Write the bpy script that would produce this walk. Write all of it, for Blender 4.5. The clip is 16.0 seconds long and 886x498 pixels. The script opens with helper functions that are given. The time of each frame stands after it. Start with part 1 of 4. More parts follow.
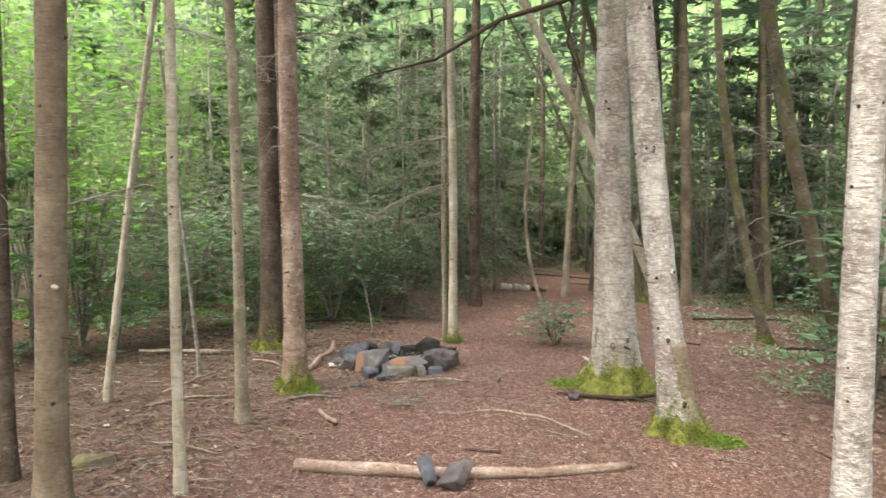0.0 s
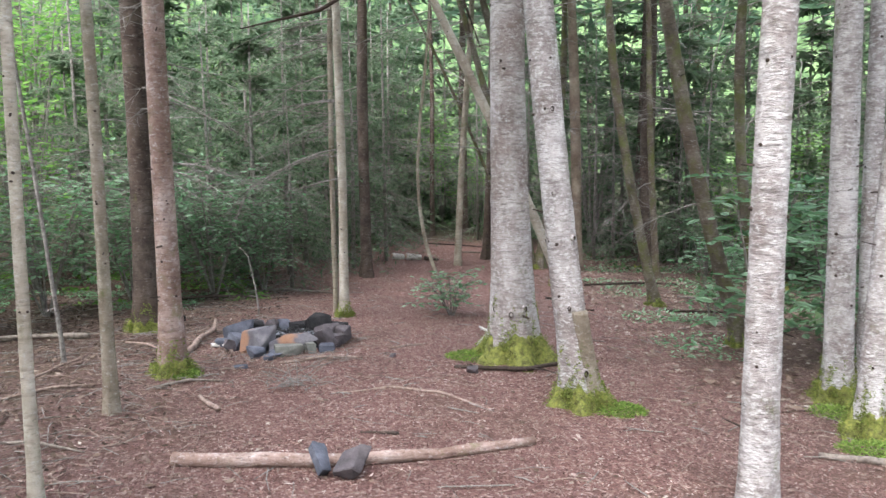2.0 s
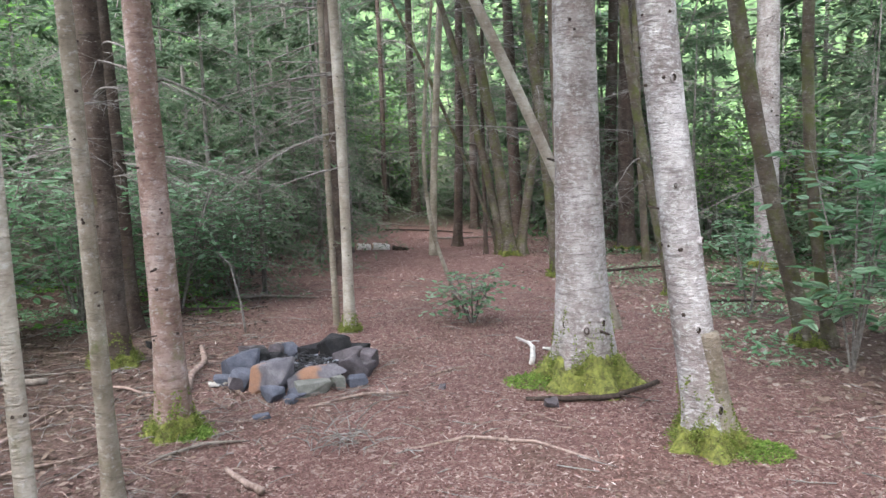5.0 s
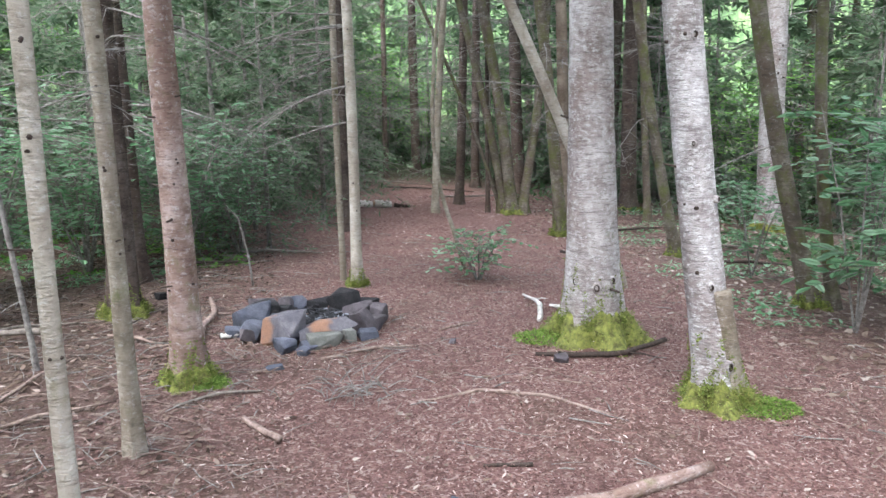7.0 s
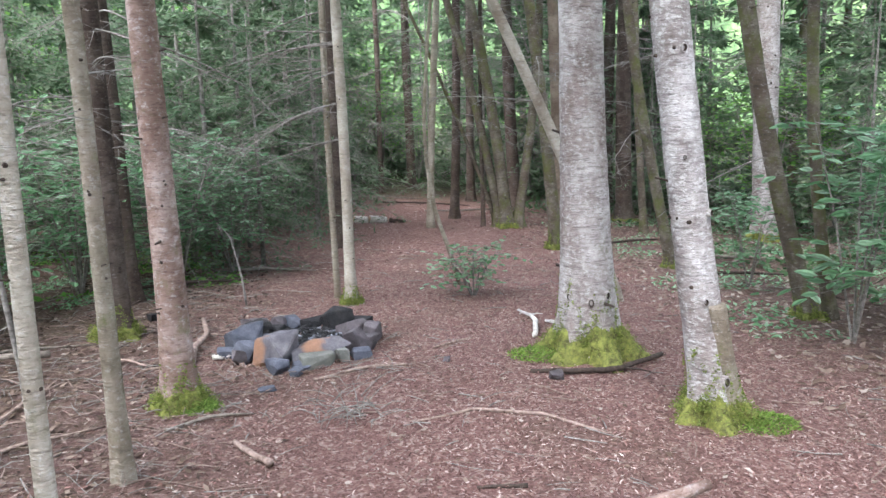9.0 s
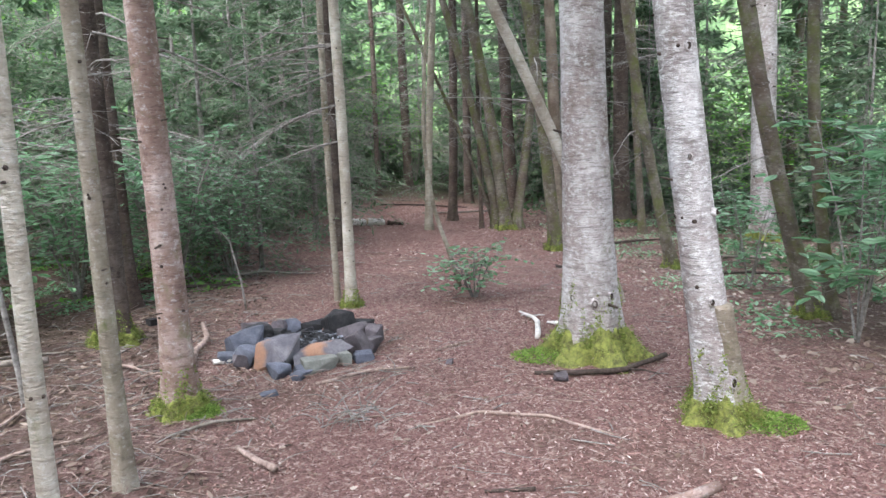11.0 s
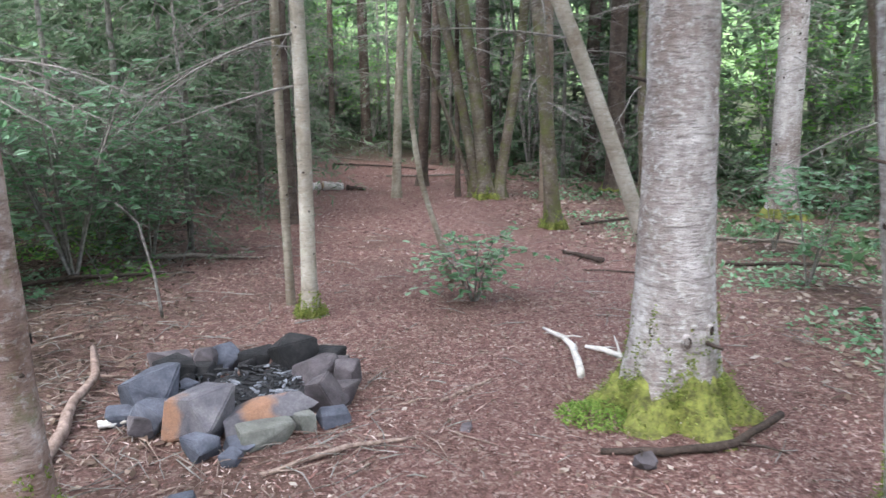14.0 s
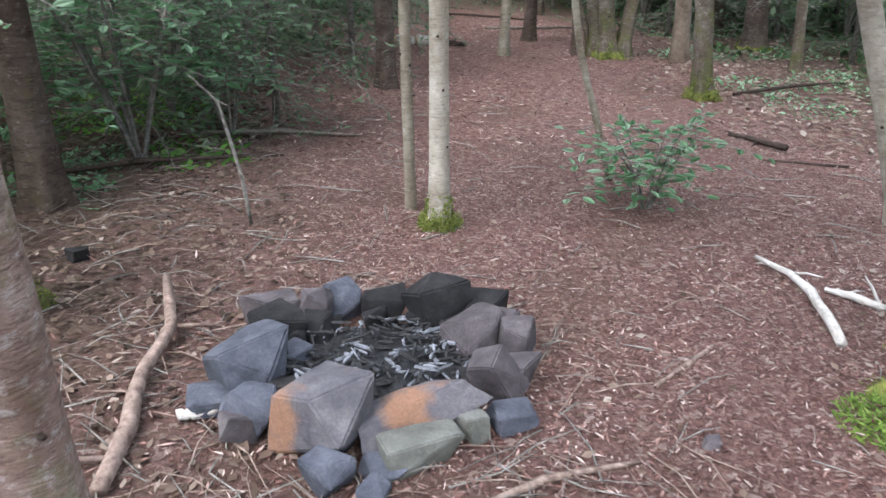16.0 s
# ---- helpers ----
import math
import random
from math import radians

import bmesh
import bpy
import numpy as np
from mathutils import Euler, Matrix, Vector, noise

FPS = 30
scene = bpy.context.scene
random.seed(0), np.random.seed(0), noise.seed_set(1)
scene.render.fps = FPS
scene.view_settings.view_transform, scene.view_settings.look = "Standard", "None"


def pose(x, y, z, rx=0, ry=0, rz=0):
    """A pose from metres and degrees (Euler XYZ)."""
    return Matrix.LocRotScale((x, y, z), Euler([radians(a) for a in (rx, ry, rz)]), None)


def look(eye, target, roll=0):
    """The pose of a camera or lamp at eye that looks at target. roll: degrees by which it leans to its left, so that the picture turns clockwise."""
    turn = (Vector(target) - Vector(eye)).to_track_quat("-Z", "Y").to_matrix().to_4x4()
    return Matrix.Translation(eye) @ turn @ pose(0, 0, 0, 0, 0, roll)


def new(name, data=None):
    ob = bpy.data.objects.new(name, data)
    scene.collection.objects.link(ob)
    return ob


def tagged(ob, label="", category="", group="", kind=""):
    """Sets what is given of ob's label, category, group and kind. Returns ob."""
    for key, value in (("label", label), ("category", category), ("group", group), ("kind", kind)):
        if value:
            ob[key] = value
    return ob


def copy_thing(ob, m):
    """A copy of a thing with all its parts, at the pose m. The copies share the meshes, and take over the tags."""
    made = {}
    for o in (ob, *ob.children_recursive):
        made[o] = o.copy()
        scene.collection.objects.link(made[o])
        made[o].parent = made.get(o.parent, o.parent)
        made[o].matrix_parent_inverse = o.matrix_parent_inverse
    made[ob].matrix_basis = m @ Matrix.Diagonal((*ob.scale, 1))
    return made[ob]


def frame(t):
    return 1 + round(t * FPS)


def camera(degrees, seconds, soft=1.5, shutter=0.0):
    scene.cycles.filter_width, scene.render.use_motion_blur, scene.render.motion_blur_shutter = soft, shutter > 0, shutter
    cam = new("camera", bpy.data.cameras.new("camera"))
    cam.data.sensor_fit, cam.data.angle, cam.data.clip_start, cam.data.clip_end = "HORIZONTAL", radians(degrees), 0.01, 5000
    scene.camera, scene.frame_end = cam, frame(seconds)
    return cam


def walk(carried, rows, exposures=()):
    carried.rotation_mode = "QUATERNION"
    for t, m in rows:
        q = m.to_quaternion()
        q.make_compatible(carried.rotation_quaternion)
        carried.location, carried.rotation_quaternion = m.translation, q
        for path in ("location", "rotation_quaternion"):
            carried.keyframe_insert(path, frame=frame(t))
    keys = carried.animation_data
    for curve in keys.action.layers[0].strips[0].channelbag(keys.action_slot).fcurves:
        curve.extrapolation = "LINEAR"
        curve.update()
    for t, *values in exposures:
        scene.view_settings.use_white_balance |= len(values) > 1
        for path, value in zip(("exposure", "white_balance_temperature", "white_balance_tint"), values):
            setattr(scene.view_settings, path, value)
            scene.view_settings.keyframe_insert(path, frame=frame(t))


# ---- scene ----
cam = camera(56.8, 16.0, soft=1.5, shutter=0.35)
METRES, EYE, TILT, LEAN, TURN = 5.2, 1.42, 1.5, 0.0, 0.0
ROWS = [
    (0.0, 0.0, 0.0, 0.0, -0.03, -6.24, 0.28),
    (0.5, 0.005, 0.0026, -0.0009, -3.87, -6.69, 0.08),
    (1.0, 0.0101, 0.0059, -0.0017, -8.08, -7.44, -0.13),
    (1.5, 0.0102, 0.0141, -0.003, -7.92, -7.84, 0.19),
    (2.0, -0.0005, 0.064, -0.0097, -7.81, -8.37, 0.39),
    (2.5, -0.0128, 0.1127, -0.0082, -7.85, -8.5, 0.53),
    (3.0, -0.0507, 0.1699, -0.0086, -8.26, -7.93, 0.81),
    (3.5, -0.0806, 0.2249, -0.0025, -10.83, -8.44, 1.1),
    (4.0, -0.1009, 0.2752, -0.0059, -11.34, -9.24, 2.25),
    (4.5, -0.119, 0.3156, -0.0033, -13.82, -9.62, 2.05),
    (7.0, -0.1541, 0.3198, -0.0078, -14.4, -13.04, 0.6),
    (7.5, -0.1532, 0.3194, -0.0065, -14.26, -12.92, 0.89),
    (8.0, -0.1491, 0.3205, -0.005, -14.89, -12.77, 1.22),
    (8.5, -0.147, 0.3232, -0.0046, -14.75, -12.54, 1.37),
    (9.0, -0.1457, 0.3259, -0.0046, -14.71, -12.15, 1.43),
    (11.5, -0.1512, 0.3424, -0.0087, -15.31, -12.02, 2.02),
    (12.0, -0.145, 0.389, -0.0198, -15.63, -12.1, 2.04),
    (12.5, -0.125, 0.4591, -0.0204, -16.14, -12.68, 1.78),
    (13.0, -0.1196, 0.5354, -0.0315, -18.64, -13.7, 0.81),
    (13.5, -0.1161, 0.6044, -0.0336, -19.81, -13.57, 0.07),
    (14.0, -0.1151, 0.6739, -0.0384, -18.46, -15.15, -0.07),
    (14.5, -0.1262, 0.7528, -0.0487, -17.53, -18.08, -0.9),
    (15.0, -0.1263, 0.8181, -0.0559, -16.33, -23.94, -0.93),
    (15.5, -0.1213, 0.8625, -0.0556, -12.68, -24.94, 0.95),
    (16.0, -0.1303, 0.9126, -0.0629, -13.68, -25.57, 0.08),
]
EXPOSURES = [(0.0, 3.0, 7900, 8), (0.7, 2.93, 7000, 9), (1.5, 2.95, 6500, 14), (4.5, 2.98, 6350, 14), (7.0, 3.13, 6150, 13), (13.0, 3.15, 6150, 13), (16.0, 3.1, 6200, 13)]
walk(cam, [(t, pose(0, 0, EYE, TILT, LEAN, TURN) @ pose(METRES * x, METRES * y, METRES * z, 90 + pitch, roll, yaw)) for t, x, y, z, yaw, pitch, roll in ROWS], EXPOSURES)

# ---- light: bright overcast sky above a closed wood ----
SUN_ELEVATION, SUN_TURN = 60.0, -135.0
world = bpy.data.worlds.new("sky")
scene.world = world
world.use_nodes = True
wn = world.node_tree.nodes
sky = wn.new("ShaderNodeTexSky")
sky.sky_type, sky.sun_disc = "NISHITA", False
sky.sun_elevation, sky.sun_rotation = radians(SUN_ELEVATION), radians(SUN_TURN)
veil = wn.new("ShaderNodeHueSaturation")
veil.inputs["Saturation"].default_value = 0.45
world.node_tree.links.new(sky.outputs["Color"], veil.inputs["Color"])
world.node_tree.links.new(veil.outputs["Color"], wn["Background"].inputs["Color"])
wn["Background"].inputs["Strength"].default_value = 0.15
sun = new("sun", bpy.data.lights.new("sun", "SUN"))
sun.data.energy, sun.data.angle, sun.data.color = 1.3, radians(60), (1.0, 0.97, 0.92)
e, a = radians(SUN_ELEVATION), radians(SUN_TURN)
sun.matrix_world = look((30 * math.sin(a) * math.cos(e), 30 * math.cos(a) * math.cos(e), 30 * math.sin(e)), (0, 0, 0))


# ---- materials ----
def material(name, roughness=0.85):
    m = bpy.data.materials.new(name)
    m.use_nodes = True
    n = m.node_tree.nodes
    b = n["Principled BSDF"]
    b.inputs["Roughness"].default_value = roughness
    b.inputs["Specular IOR Level"].default_value = 0.25
    return m, n, m.node_tree.links, b


def noise_tex(n, l, vec, scale, detail=4.0, rough=0.6):
    t = n.new("ShaderNodeTexNoise")
    t.inputs["Scale"].default_value, t.inputs["Detail"].default_value, t.inputs["Roughness"].default_value = scale, detail, rough
    if vec is not None:
        l.new(vec, t.inputs["Vector"])
    return t.outputs["Fac"]


def ramp(n, l, fac, stops):
    r = n.new("ShaderNodeValToRGB")
    l.new(fac, r.inputs["Fac"])
    while len(r.color_ramp.elements) < len(stops):
        r.color_ramp.elements.new(0.5)
    for el, (p, c) in zip(r.color_ramp.elements, stops):
        el.position, el.color = p, (*c, 1) if len(c) == 3 else (c[0], c[0], c[0], 1)
    return r.outputs["Color"]


def mix(n, l, fac, a, b):
    x = n.new("ShaderNodeMix")
    x.data_type = "RGBA"
    for s, i in ((fac, 0), (a, 6), (b, 7)):
        if hasattr(s, "is_linked"):
            l.new(s, x.inputs[i])
        else:
            x.inputs[i].default_value = s if i == 0 else (*s, 1)
    return x.outputs[2]


def coords(n, l, scale=(1, 1, 1)):
    tc, mp = n.new("ShaderNodeTexCoord"), n.new("ShaderNodeMapping")
    mp.inputs["Scale"].default_value = scale
    l.new(tc.outputs["Object"], mp.inputs["Vector"])
    return mp.outputs["Vector"]


def bump(n, l, b, height, strength, distance):
    u = n.new("ShaderNodeBump")
    u.inputs["Strength"].default_value, u.inputs["Distance"].default_value = strength, distance
    l.new(height, u.inputs["Height"])
    l.new(u.outputs["Normal"], b.inputs["Normal"])


def bark(name, dark, mid, pale, lichen=0.5, moss=0.0, dash=1.0, brown=0.45):
    """Bark with broken cross lines, flaking pale lichen, bare brown patches and some green algae."""
    m, n, l, b = material(name, 0.92)
    b.inputs["Specular IOR Level"].default_value = 0.12
    tc, info = n.new("ShaderNodeTexCoord"), n.new("ShaderNodeObjectInfo")
    add = n.new("ShaderNodeVectorMath")
    l.new(tc.outputs["Object"], add.inputs[0]), l.new(info.outputs["Location"], add.inputs[1])
    p = add.outputs[0]

    def stretched(x, z):
        mp = n.new("ShaderNodeMapping")
        mp.inputs["Scale"].default_value = (x, x, z)
        l.new(p, mp.inputs["Vector"])
        return mp.outputs["Vector"]
    big = noise_tex(n, l, stretched(5, 4), 1.0, 6, 0.7)
    col = ramp(n, l, big, [(0.32, dark), (0.5, mid), (0.68, pale)])
    bare = noise_tex(n, l, stretched(2.6, 1.9), 1.0, 5, 0.65)
    col = mix(n, l, ramp(n, l, bare, [(0.43, (0.0,)), (0.62, (brown,))]), col, tuple(0.6 * a + 0.4 * c for a, c in zip(dark, (0.20, 0.125, 0.095))))
    flakes = noise_tex(n, l, stretched(26, 44), 1.0, 6, 0.78)
    fm = ramp(n, l, flakes, [(0.60 - 0.12 * lichen, (0.0,)), (0.70 - 0.11 * lichen, (0.7 * lichen,))])
    col = mix(n, l, fm, col, (0.64, 0.63, 0.61))
    lines = noise_tex(n, l, stretched(8, 48), 1.0, 5, 0.7)
    lm = ramp(n, l, lines, [(0.34, (0.7 * dash,)), (0.48, (0.0,))])
    col = mix(n, l, lm, col, tuple(c * 0.62 for c in dark))
    cracks = noise_tex(n, l, stretched(34, 130), 1.0, 3, 0.6)
    col = mix(n, l, ramp(n, l, cracks, [(0.32, (0.5 * dash + 0.1,)), (0.44, (0.0,))]), col, tuple(c * 0.5 for c in dark))
    if moss:
        g = noise_tex(n, l, stretched(5.5, 4.5), 1.0, 7, 0.75)
        col = mix(n, l, ramp(n, l, g, [(0.62 - 0.3 * moss, (0.0,)), (0.78 - 0.3 * moss, (0.8,))]), col, (0.105, 0.12, 0.035))
    l.new(col, b.inputs["Base Color"])
    h, h2 = n.new("ShaderNodeMath"), n.new("ShaderNodeMath")
    h.operation = h2.operation = "ADD"
    l.new(lines, h.inputs[0]), l.new(flakes, h.inputs[1])
    l.new(h.outputs[0], h2.inputs[0]), l.new(cracks, h2.inputs[1])
    bump(n, l, b, h2.outputs[0], 0.7, 0.012)
    return m


def leafy(name, colors, through_light=0.45, roughness=0.75, patch=1.3):
    """Leaves that let light through; every leaf has its own shade."""
    m, n, l, b = material(name, roughness)
    b.inputs["Specular IOR Level"].default_value = 0.12
    geo = n.new("ShaderNodeNewGeometry")
    k = len(colors)
    col = ramp(n, l, geo.outputs["Random Per Island"], [(i / max(1, k - 1), c) for i, c in enumerate(colors)])
    big = noise_tex(n, l, coords(n, l), patch, 2)
    col = mix(n, l, ramp(n, l, big, [(0.35, (0.0,)), (0.7, (0.5,))]), col, colors[0])
    l.new(col, b.inputs["Base Color"])
    if through_light:
        t, s = n.new("ShaderNodeBsdfTranslucent"), n.new("ShaderNodeMixShader")
        l.new(col, t.inputs["Color"])
        s.inputs[0].default_value = through_light
        l.new(b.outputs[0], s.inputs[1]), l.new(t.outputs[0], s.inputs[2])
        l.new(s.outputs[0], n["Material Output"].inputs["Surface"])
    return m


def stone(name, dark, mid, pale, rust=0.0):
    m, n, l, b = material(name, 0.8)
    p = coords(n, l)
    info = n.new("ShaderNodeObjectInfo")
    add = n.new("ShaderNodeVectorMath")
    l.new(p, add.inputs[0]), l.new(info.outputs["Location"], add.inputs[1])
    v = add.outputs[0]
    a = noise_tex(n, l, v, 9, 6, 0.65)
    col = ramp(n, l, a, [(0.3, dark), (0.52, mid), (0.75, pale)])
    if rust:
        r = noise_tex(n, l, v, 5.0, 3, 0.5)
        col = mix(n, l, ramp(n, l, r, [(0.60 - 0.14 * rust, (0.0,)), (0.68 - 0.1 * rust, (0.8,))]), col, (0.30, 0.155, 0.085))
    g = noise_tex(n, l, v, 120, 3, 0.6)
    col = mix(n, l, ramp(n, l, g, [(0.42, (0.2,)), (0.6, (0.0,))]), col, tuple(c * 0.5 for c in dark))
    l.new(col, b.inputs["Base Color"])
    bump(n, l, b, noise_tex(n, l, v, 40, 6, 0.7), 0.7, 0.012)
    return m


def litter_ground(name):
    """Trodden needle litter: red-brown crumbs, paler chips, dark damp spots, greyer leaf litter off the path; tree
    shade is painted in there and far off.
    """
    m, n, l, b = material(name, 0.95)
    p = coords(n, l)
    fine = noise_tex(n, l, p, 75, 5, 0.75)
    chips = n.new("ShaderNodeTexVoronoi")
    chips.inputs["Scale"].default_value = 60
    warp = n.new("ShaderNodeVectorMath")
    warp.operation = "MULTIPLY_ADD"
    nz = n.new("ShaderNodeTexNoise")
    nz.inputs["Scale"].default_value = 14
    l.new(p, nz.inputs["Vector"])
    l.new(nz.outputs["Color"], warp.inputs[0])
    warp.inputs[1].default_value = (0.12, 0.12, 0.12)
    l.new(p, warp.inputs[2])
    l.new(warp.outputs[0], chips.inputs["Vector"])
    sep = n.new("ShaderNodeSeparateColor")
    l.new(chips.outputs["Color"], sep.inputs[0])
    col = ramp(n, l, fine, [(0.30, (0.025, 0.013, 0.011)), (0.45, (0.155, 0.078, 0.067)), (0.58, (0.295, 0.168, 0.146)), (0.72, (0.52, 0.38, 0.34))])
    col = mix(n, l, 0.5, col, ramp(n, l, sep.outputs[0], [(0.0, (0.06, 0.028, 0.023)), (0.45, (0.175, 0.092, 0.076)), (0.8, (0.27, 0.165, 0.138)), (0.97, (0.55, 0.44, 0.38))]))
    broad = noise_tex(n, l, p, 1.1, 4, 0.6)
    col = mix(n, l, ramp(n, l, broad, [(0.50, (0.0,)), (0.72, (0.55,))]), col, (0.13, 0.085, 0.06))
    # off the trodden line: browner litter with green, darkened further as painted tree shade
    sx = n.new("ShaderNodeSeparateXYZ")
    l.new(p, sx.inputs[0])
    off = n.new("ShaderNodeMath")
    off.operation = "MULTIPLY_ADD"
    l.new(sx.outputs["Y"], off.inputs[0])
    off.inputs[1].default_value = -0.17
    l.new(sx.outputs["X"], off.inputs[2])
    ab = n.new("ShaderNodeMath")
    ab.operation = "ABSOLUTE"
    l.new(off.outputs[0], ab.inputs[0])
    wob = n.new("ShaderNodeMath")
    wob.operation = "MULTIPLY_ADD"
    l.new(noise_tex(n, l, p, 2.0, 4), wob.inputs[0])
    wob.inputs[1].default_value = 2.2
    end = n.new("ShaderNodeMapRange")
    end.inputs["From Min"].default_value, end.inputs["From Max"].default_value, end.inputs["To Max"].default_value = 16.0, 20.0, 4.0
    l.new(sx.outputs["Y"], end.inputs["Value"])
    both = n.new("ShaderNodeMath")
    l.new(ab.outputs[0], both.inputs[0]), l.new(end.outputs[0], both.inputs[1])
    l.new(both.outputs[0], wob.inputs[2])
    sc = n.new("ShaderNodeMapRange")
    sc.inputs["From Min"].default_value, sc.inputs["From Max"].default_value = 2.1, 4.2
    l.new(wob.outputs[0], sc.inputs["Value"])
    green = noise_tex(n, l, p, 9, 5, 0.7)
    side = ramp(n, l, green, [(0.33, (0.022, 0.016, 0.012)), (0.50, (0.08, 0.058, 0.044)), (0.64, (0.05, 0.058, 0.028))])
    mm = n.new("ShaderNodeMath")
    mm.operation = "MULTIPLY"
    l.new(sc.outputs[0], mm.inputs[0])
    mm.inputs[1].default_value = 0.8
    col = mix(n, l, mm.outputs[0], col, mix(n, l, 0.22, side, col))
    # far from the clearing: missing forest shade painted as dark, greenish mould colour
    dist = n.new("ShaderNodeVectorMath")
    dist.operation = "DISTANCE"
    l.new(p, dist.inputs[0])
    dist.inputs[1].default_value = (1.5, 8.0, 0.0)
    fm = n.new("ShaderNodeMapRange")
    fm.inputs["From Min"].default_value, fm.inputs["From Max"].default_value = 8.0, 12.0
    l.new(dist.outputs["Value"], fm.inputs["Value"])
    far_shade = ramp(n, l, noise_tex(n, l, p, 3.0, 6, 0.7), [(0.35, (0.018, 0.016, 0.010)), (0.5, (0.04, 0.045, 0.02)), (0.65, (0.05, 0.075, 0.025))])
    col = mix(n, l, fm.outputs[0], col, far_shade)
    l.new(col, b.inputs["Base Color"])
    bump(n, l, b, fine, 1.0, 0.03)
    return m


def plain_wood(name, a, c, scale=25):
    m, n, l, b = material(name, 0.85)
    v = coords(n, l)
    t = noise_tex(n, l, v, scale, 5, 0.7)
    l.new(ramp(n, l, t, [(0.35, a), (0.65, c)]), b.inputs["Base Color"])
    bump(n, l, b, t, 0.6, 0.006)
    return m


M_GROUND = litter_ground("needle_litter")
M_PALE = bark("pale_grey_bark", (0.20, 0.165, 0.15), (0.40, 0.36, 0.34), (0.58, 0.55, 0.53), 0.8, 0.04, 1.0, 0.85)
M_LICHEN = bark("lichen_bark", (0.19, 0.165, 0.155), (0.38, 0.35, 0.335), (0.56, 0.54, 0.52), 0.9, 0.06, 0.95, 0.6)
M_PINK = bark("pinkish_spruce_bark", (0.16, 0.10, 0.078), (0.32, 0.23, 0.195), (0.50, 0.41, 0.37), 0.55, 0.18, 0.85, 0.85)
M_BROWN = bark("brown_spruce_bark", (0.10, 0.075, 0.055), (0.19, 0.15, 0.115), (0.28, 0.23, 0.18), 0.2, 0.1, 0.45)
M_POLE = bark("greenish_pole_bark", (0.15, 0.125, 0.09), (0.28, 0.245, 0.19), (0.40, 0.365, 0.30), 0.45, 0.2, 0.6)
M_TAN = bark("pale_tan_pole_bark", (0.23, 0.195, 0.15), (0.40, 0.36, 0.295), (0.54, 0.50, 0.43), 0.5, 0.12, 0.6)
M_DARK = bark("dark_spruce_bark", (0.04, 0.03, 0.025), (0.085, 0.066, 0.054), (0.15, 0.125, 0.105), 0.3, 0.08, 0.8)
M_MOSSY = bark("mossy_bark", (0.06, 0.05, 0.04), (0.13, 0.11, 0.085), (0.23, 0.205, 0.165), 0.4, 0.50, 0.7)
M_KNOT = plain_wood("dark_knot", (0.025, 0.018, 0.014), (0.07, 0.05, 0.04), 60)
M_TWIG = plain_wood("dead_twig", (0.10, 0.088, 0.078), (0.29, 0.27, 0.245), 30)
M_DEADWOOD = plain_wood("weathered_branch", (0.09, 0.075, 0.062), (0.23, 0.195, 0.165), 30)
M_STICK = plain_wood("brown_stick", (0.12, 0.08, 0.065), (0.32, 0.24, 0.20), 30)
M_WHITE = bark("bleached_wood", (0.34, 0.31, 0.27), (0.62, 0.59, 0.54), (0.76, 0.74, 0.70), 0.8, 0.0, 0.5, 0.4)
M_CUT = plain_wood("cut_wood", (0.35, 0.25, 0.16), (0.55, 0.44, 0.32), 40)
M_CHAR = plain_wood("charcoal", (0.008, 0.008, 0.009), (0.05, 0.05, 0.052), 50)
M_ASH = plain_wood("ash", (0.006, 0.006, 0.007), (0.045, 0.045, 0.048), 45)
M_PALEASH = plain_wood("pale_ash", (0.07, 0.075, 0.085), (0.26, 0.27, 0.30), 40)
M_FRESHMOSS = leafy("fresh_moss", [(0.08, 0.13, 0.03), (0.15, 0.24, 0.05), (0.24, 0.36, 0.08), (0.32, 0.42, 0.12)], 0.35, 0.95, 9.0)
M_MOSS = leafy("moss", [(0.08, 0.09, 0.022), (0.18, 0.23, 0.05), (0.30, 0.36, 0.095), (0.13, 0.19, 0.045), (0.25, 0.25, 0.10)], 0.25, 0.95, 9.0)
M_MOSSPAD = plain_wood("moss_pad", (0.05, 0.05, 0.016), (0.22, 0.235, 0.055), 26)
M_NEEDLE = leafy("needles", [(0.05, 0.10, 0.06), (0.10, 0.19, 0.11), (0.16, 0.27, 0.16), (0.20, 0.25, 0.18)], 0.45)
M_DIMNEEDLE = leafy("dim_needles", [(0.07, 0.115, 0.065), (0.12, 0.185, 0.105), (0.17, 0.25, 0.145), (0.22, 0.27, 0.18)], 0.45)
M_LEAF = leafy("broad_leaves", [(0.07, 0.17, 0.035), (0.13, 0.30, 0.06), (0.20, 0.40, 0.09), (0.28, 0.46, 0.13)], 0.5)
M_BLUELEAF = leafy("cool_leaves", [(0.09, 0.19, 0.09), (0.17, 0.33, 0.17), (0.26, 0.43, 0.26), (0.36, 0.52, 0.36)], 0.5)
# darker copy of the broad leaves: the wood's shade put into the colour
M_SHADELEAF = leafy("leaves_with_painted_shade", [(0.035, 0.07, 0.03), (0.065, 0.12, 0.05), (0.10, 0.17, 0.075), (0.14, 0.20, 0.10)], 0.4)
M_LITTER = leafy("fallen_chips", [(0.04, 0.02, 0.017), (0.12, 0.06, 0.05), (0.20, 0.104, 0.086), (0.26, 0.145, 0.122), (0.32, 0.19, 0.162), (0.42, 0.295, 0.255), (0.64, 0.53, 0.47)], 0.0, 0.9)
M_OLDLEAF = leafy("old_leaves", [(0.08, 0.055, 0.04), (0.18, 0.125, 0.095), (0.26, 0.20, 0.16), (0.42, 0.36, 0.31)], 0.1, 0.85)
